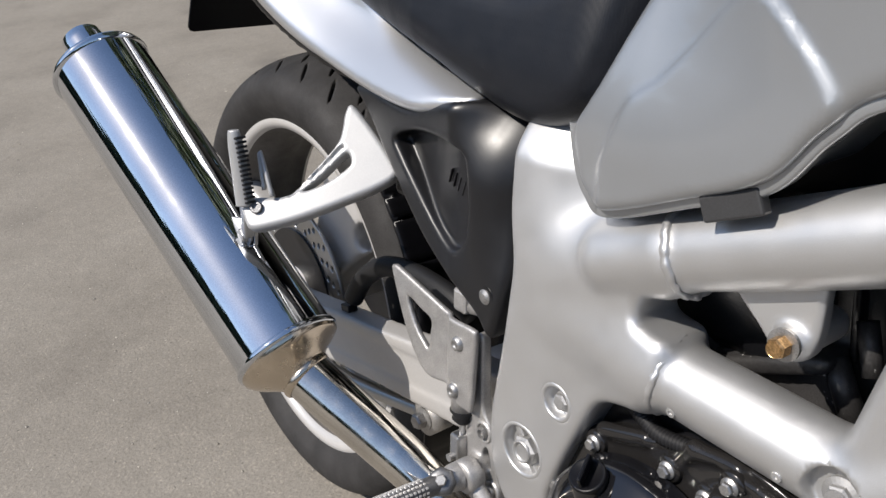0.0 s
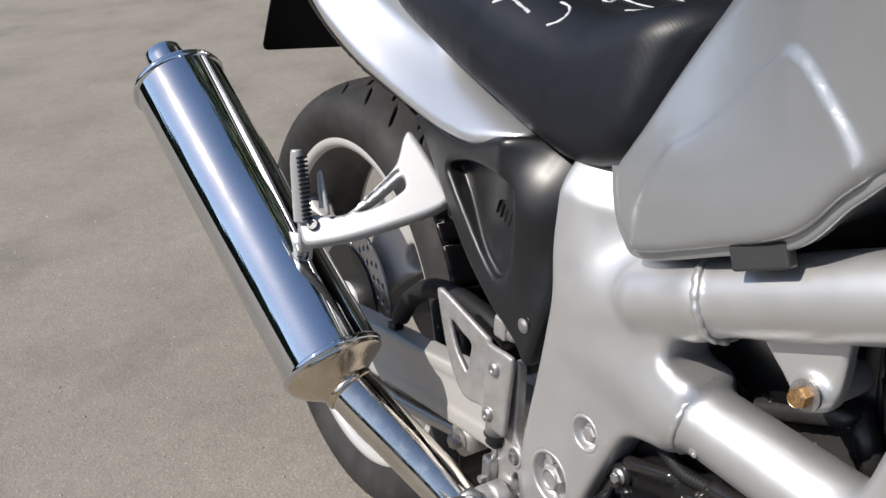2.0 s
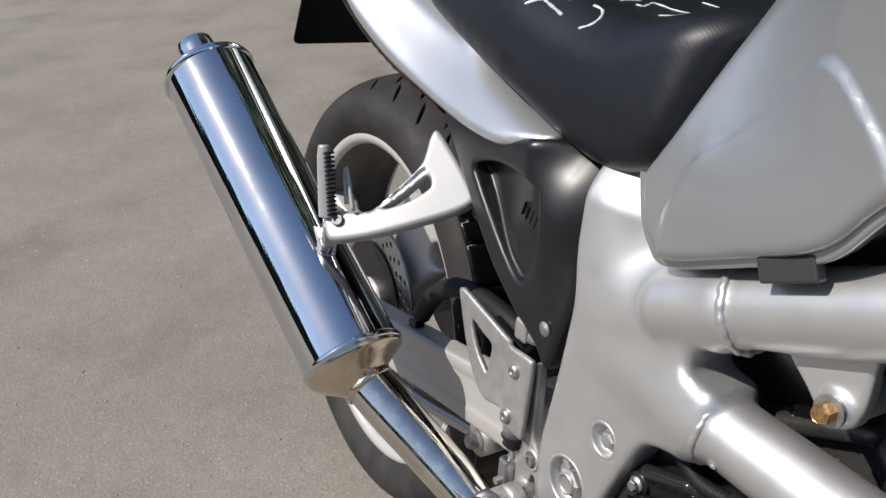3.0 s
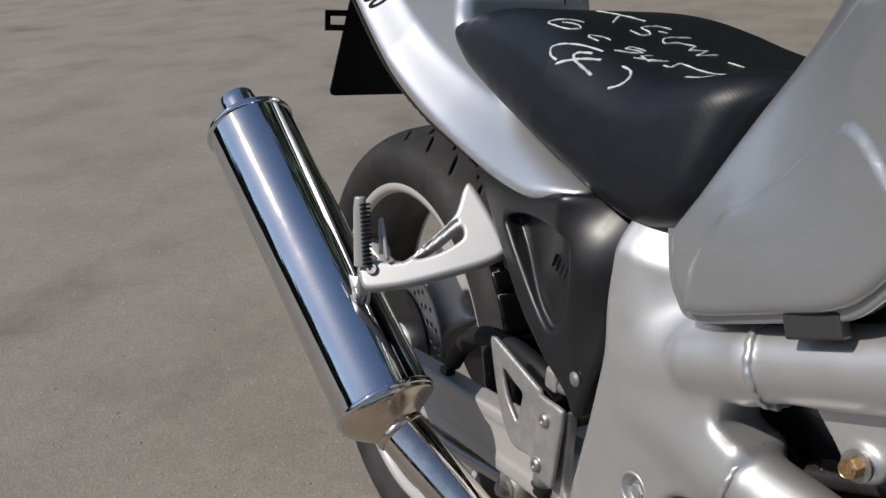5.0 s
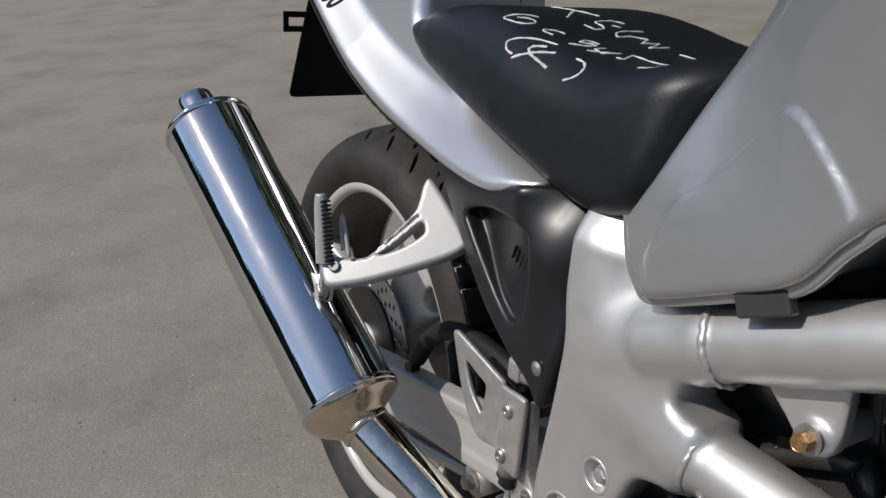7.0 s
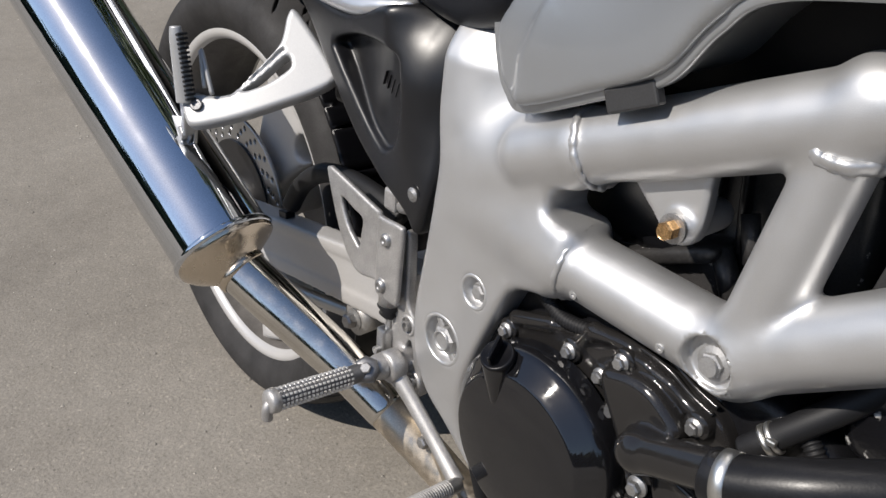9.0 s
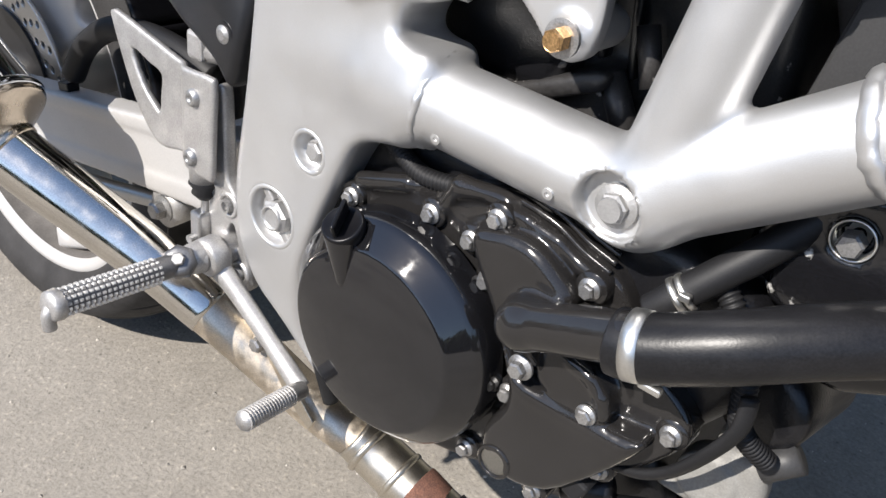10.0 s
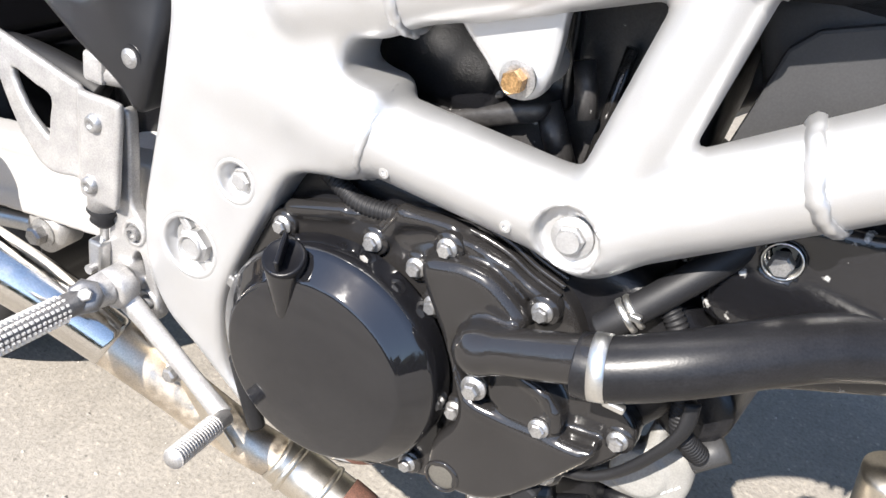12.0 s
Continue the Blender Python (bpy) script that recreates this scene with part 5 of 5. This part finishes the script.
# low clutter under the engine
def tongue_shape(X, Y, Z):
    d = slab(flat(X, Z, [(0.815, 0.345), (0.836, 0.368), (0.838, 0.388), (0.840, 0.404), (0.847, 0.403), (0.852, 0.392), (0.862, 0.394), (0.871, 0.382), (0.873, 0.362), (0.866, 0.349), (0.85, 0.344), (0.83, 0.342)], 5), Y, -0.092, 0.010, 0.007)
    return smin(d, slab(np.hypot(X - 0.842, Z - 0.367) - 0.0175, Y, -0.096, 0.009, 0.003), 0.003)


low = solid("starter_housing", tongue_shape, (0.80, -0.115, 0.33), (0.885, -0.07, 0.415), 0.0018, PALE_CAST, engine, "pale cast aluminium lower housing")
for i in range(3):
    part("cast_mark", box((0.860 + 0.003 * i, -0.1025, 0.362 + 0.004 * i), (0.0012, 0.001, 0.004), pose(0, 0, 0, 0, 30, 0), 0.0003), CHALK, low)
part("sump", box((0.775, -0.03, 0.318), (0.10, 0.14, 0.055), pose(0, 0, 0, 0, -25, 0), 0.008), BLACK_CASE, engine, "black engine sump", smooth=True)
part("oil_filter", lathe([(0, -0.002), (0.018, -0.002), (0.0235, 0.0), (0.025, 0.004), (0.025, 0.06), (0, 0.06)], (0.853, -0.098, 0.425), (0.15, 1, -0.1), 40), BLACK_CASE, engine, "black oil filter canister", smooth=True)
part("sensor", sweep([(0.865, -0.103, 0.395), (0.880, -0.098, 0.409)], 0.0088, 20, n=2), PANEL, engine, smooth=True)
part("plug_shell", sweep([(0.801, -0.12, 0.324), (0.824, -0.118, 0.337)], 0.0085, 20, n=2), BLACK_CASE, engine, smooth=True)
can = part("regulator_can", sweep([(0.824, -0.075, 0.313), (0.8645, -0.070, 0.317)], 0.0125, 24, n=2), BLACK_PLASTIC, engine, "black can with white printed lines", smooth=True)
for i, size in enumerate((0.013, 0.016, 0.010)):
    rise = 0.002 + 0.003 * i
    part("printed_line", box((0.849 + 0.001 * i, -0.0725 - math.sqrt(0.0125 ** 2 - rise ** 2), 0.3155 + rise), (size, 0.0006, 0.0010), pose(0, 0, 0, 0, -6, 0) @ pose(0, 0, 0, 0, 0, 7), 0), CHALK, can)
part("connector", sweep([(0.775, -0.125, 0.322), (0.800, -0.122, 0.342)], 0.008, 14, 0.8, n=2), BLACK_CASE, engine, smooth=True)


def corrugated(pts, r, name="wire_conduit"):
    """Ribbed conduit: one ring every 2.6 mm."""
    p = curve_pts(pts, 60)
    run = np.concatenate([[0], np.cumsum(np.linalg.norm(np.diff(p, axis=0), axis=1))])
    at = np.arange(0, run[-1], 0.00065)
    p = np.stack([np.interp(at, run, p[:, k]) for k in range(3)], 1)
    return part(name, sweep(p, [r * (0.9 + 0.1 * math.sin(k * math.pi / 2)) for k in range(len(p))], 16, n=1), RUBBER, engine, "ribbed black wire conduit", smooth=True)


corrugated([(0.612, -0.128, 0.492), (0.628, -0.134, 0.488), (0.648, -0.138, 0.484), (0.672, -0.136, 0.486)], 0.0058)
corrugated([(0.823, -0.128, 0.496), (0.832, -0.130, 0.487), (0.846, -0.130, 0.462), (0.850, -0.130, 0.438), (0.856, -0.126, 0.424), (0.868, -0.116, 0.410)], 0.006)
part("cable", sweep([(0.853, -0.139, 0.456), (0.854, -0.141, 0.438), (0.845, -0.141, 0.415), (0.832, -0.140, 0.393), (0.817, -0.139, 0.379), (0.80, -0.136, 0.371)], 0.005, 12, 0.6), RUBBER, engine, "black cable", smooth=True)
part("cable_clip", box((0.789, -0.144, 0.352), (0.012, 0.012, 0.016), pose(0, 0, 0, 0, 20, 0), 0.002), RUBBER, engine)
breather = part("breather_hose", sweep([(0.797, -0.142, 0.476), (0.806, -0.139, 0.488), (0.820, -0.131, 0.505), (0.838, -0.118, 0.527), (0.86, -0.10, 0.56)], 0.0082, 18), RUBBER, engine, "black rubber breather hose", smooth=True)
for k in (-0.0022, 0.0022):
    part("spring_clamp", lathe([(0.0084, -0.0016), (0.0096, -0.0014), (0.0098, 0.0), (0.0096, 0.0014), (0.0084, 0.0016)], (0.8075 + 0.62 * k, -0.1382 + 0.35 * k, 0.4895 + 0.68 * k), (0.62, 0.35, 0.68), 28), STEEL_BRIGHT, breather, "steel spring clamp", smooth=True)
part("clamp_ear", box((0.8115, -0.1462, 0.4935), (0.006, 0.004, 0.004), None, 0.0008), STEEL_BRIGHT, breather)
part("vent_tube", sweep([(0.5835, -0.153, 0.345), (0.589, -0.150, 0.322), (0.598, -0.145, 0.286)], 0.0062, 12), RUBBER, engine, "black rubber drain tube", smooth=True)

# number plate carrier and lamp at the tail
holder = part("plate_carrier", plate([(-0.10, 0.608), (-0.098, 0.602), (-0.092, 0.60), (0.052, 0.60), (0.058, 0.602), (0.06, 0.608), (0.05, 0.79), (-0.06, 0.79)], 0, 0.004, 0.0008), BLACK_PLASTIC, bike, "black plastic plate carrier")
holder.matrix_local = Matrix.Translation((-0.315, 0.04, 0)) @ pose(0, 0, 0, 0, 0, 90)
bm = bmesh.new()
for yy, zz, w, h in ((-0.045, 0.728, 0.05, 0.009), (-0.045, 0.706, 0.05, 0.009), (-0.066, 0.717, 0.008, 0.0135), (-0.026, 0.717, 0.012, 0.0135)):
    bmesh.ops.create_cube(bm, size=1, matrix=Matrix.Translation((-0.315, yy, zz)) @ Matrix.Diagonal((0.004, w, h, 1)))
part("carrier_tab", bm, BLACK_PLASTIC, bike, "black slotted bracket tab")
lamp = part("turn_signal", sweep([(-0.30, -0.20, 0.765), (-0.30, -0.25, 0.762)], 0.02, 18, 0.7, n=2), BLACK_PLASTIC, bike, "black turn signal", smooth=True)
part("stalk", sweep([(-0.29, -0.08, 0.78), (-0.30, -0.2, 0.767)], 0.007, 10, n=2), RUBBER, lamp)

# front end, known from the shadow that it throws on the ground
front = new("front_wheel")
front.parent = bike
tagged(front, "front wheel with pale cast rim")
front.matrix_local = Matrix.Translation((1.43, 0, 0)) @ Matrix.Diagonal((1, 0.72, 1, 1))
for ob in list(wheel.children):
    if ob.name.split(".")[0] in ("tyre", "rim", "spoke", "hub"):
        twin = ob.copy()
        scene.collection.objects.link(twin)
        twin.parent = front
for k in (-1, 1):
    part("fork_leg", sweep([(1.43, 0.1 * k, 0.305), (1.36, 0.1 * k, 0.50), (1.24, 0.1 * k, 0.84)], [0.024, 0.026, 0.021], 18), STEEL, bike, smooth=True)
part("radiator", box((1.13, 0, 0.58), (0.04, 0.34, 0.30), pose(0, 0, 0, 0, -18, 0), 0.004), BLACK_CASE, bike, "black radiator")

# white marker writing on the saddle, draped over its surface
from mathutils.bvhtree import BVHTree


def surface(ob):
    return BVHTree.FromPolygons([v.co for v in ob.data.vertices], [f.vertices[:] for f in ob.data.polygons])


SEAT_TOP = surface(seat)


def stroke(xy, r, bend):
    pts = []
    line = curve_pts(xy, 10) if bend else np.array([np.array(a) + (np.array(b) - np.array(a)) * k / 9 for a, b in zip(xy, xy[1:]) for k in range(10)])
    for x, y in line:
        hit = SEAT_TOP.ray_cast(Vector((x, y, 1)), Vector((0, 0, -1)))
        if hit[0]:
            pts.append(hit[0] - hit[1] * r * 0.35)
    if len(pts) > 2:
        part("marker_stroke", sweep(pts, [r * (0.75 + 0.35 * abs(math.sin(i * 0.37))) for i in range(len(pts))], 8, 0.9, 1), CHALK, seat, smooth=True)


for kind, r, xy in (
    ("x", 0.0014, [(0.291, -0.021), (0.311, -0.018), (0.328, -0.013), (0.345, -0.006)]),
    ("x", 0.0017, [(0.324, -0.019), (0.35, -0.047)]),
    ("c", 0.0013, [(0.367, 0.006), (0.36, -0.002), (0.36, -0.015), (0.364, -0.026), (0.374, -0.026), (0.381, -0.031), (0.382, -0.041), (0.371, -0.044)]),
    ("l", 0.0013, [(0.372, -0.014), (0.377, -0.007)]),
    ("c", 0.0013, [(0.388, 0.01), (0.387, -0.008), (0.39, -0.022), (0.401, -0.031), (0.401, -0.015), (0.409, -0.003)]),
    ("l", 0.0013, [(0.409, -0.003), (0.419, -0.02), (0.421, -0.001), (0.433, -0.024), (0.433, -0.001)]),
    ("c", 0.0011, [(0.352, -0.079), (0.341, -0.092), (0.333, -0.103), (0.347, -0.105), (0.362, -0.103), (0.368, -0.095), (0.359, -0.091), (0.346, -0.098)]),
    ("c", 0.0012, [(0.395, -0.083), (0.388, -0.086), (0.384, -0.096), (0.387, -0.099), (0.397, -0.097)]),
    ("c", 0.0012, [(0.422, -0.068), (0.412, -0.073), (0.415, -0.083), (0.421, -0.076), (0.427, -0.076), (0.426, -0.087), (0.419, -0.098)]),
    ("l", 0.0012, [(0.439, -0.095), (0.445, -0.084), (0.447, -0.073)]),
    ("l", 0.0012, [(0.434, -0.071), (0.435, -0.084), (0.448, -0.087), (0.449, -0.068)]),
    ("c", 0.0013, [(0.46, -0.083), (0.465, -0.079), (0.456, -0.063), (0.463, -0.06), (0.485, -0.06), (0.499, -0.048)]),
    ("c", 0.0013, [(0.494, -0.054), (0.537, -0.088), (0.544, -0.094), (0.541, -0.098), (0.524, -0.1), (0.504, -0.101)]),
    ("c", 0.0012, [(0.417, -0.107), (0.398, -0.111), (0.379, -0.119), (0.371, -0.124), (0.378, -0.129), (0.388, -0.13)]),
    ("c", 0.0015, [(0.413, -0.114), (0.403, -0.118), (0.4, -0.122), (0.406, -0.125), (0.42, -0.127), (0.434, -0.129)]),
    ("c", 0.0015, [(0.39, -0.132), (0.402, -0.126), (0.413, -0.121), (0.427, -0.116)]),
    ("c", 0.0013, [(0.449, -0.113), (0.46, -0.114), (0.467, -0.12), (0.467, -0.127), (0.459, -0.132)]),
    ("l", 0.0013, [(0.453, -0.009), (0.468, -0.006)]),
):
    stroke(xy, r, kind != "l")

# model number on the tail
tx = bpy.data.curves.new("number", "FONT")
tx.body, tx.size, tx.shear, tx.offset = "400", 0.033, 0.25, 0.0007
tmp = new("number", tx)
num = bpy.data.meshes.new_from_object(tmp.evaluated_get(bpy.context.evaluated_depsgraph_get()))
bpy.data.objects.remove(tmp)
bm = bmesh.new()
bm.from_mesh(num)
bmesh.ops.triangulate(bm, faces=bm.faces[:])
bmesh.ops.subdivide_edges(bm, edges=bm.edges[:], cuts=1, use_grid_fill=True)
TAIL_SIDE = surface(tail)
base, along, upward = Vector((-0.068, -0.3, 0.775)), Vector((0.92, 0, -0.38)), Vector((0.25, 0, 0.97))
for v in bm.verts:
    g = base + along * v.co.x + upward * v.co.y
    hit = TAIL_SIDE.ray_cast(g, Vector((0, 1, 0)))
    v.co = hit[0] + hit[1] * 0.0006 if hit[0] else g
part("number_decal", bm, BLACK_PLASTIC, tail, "black number 400")
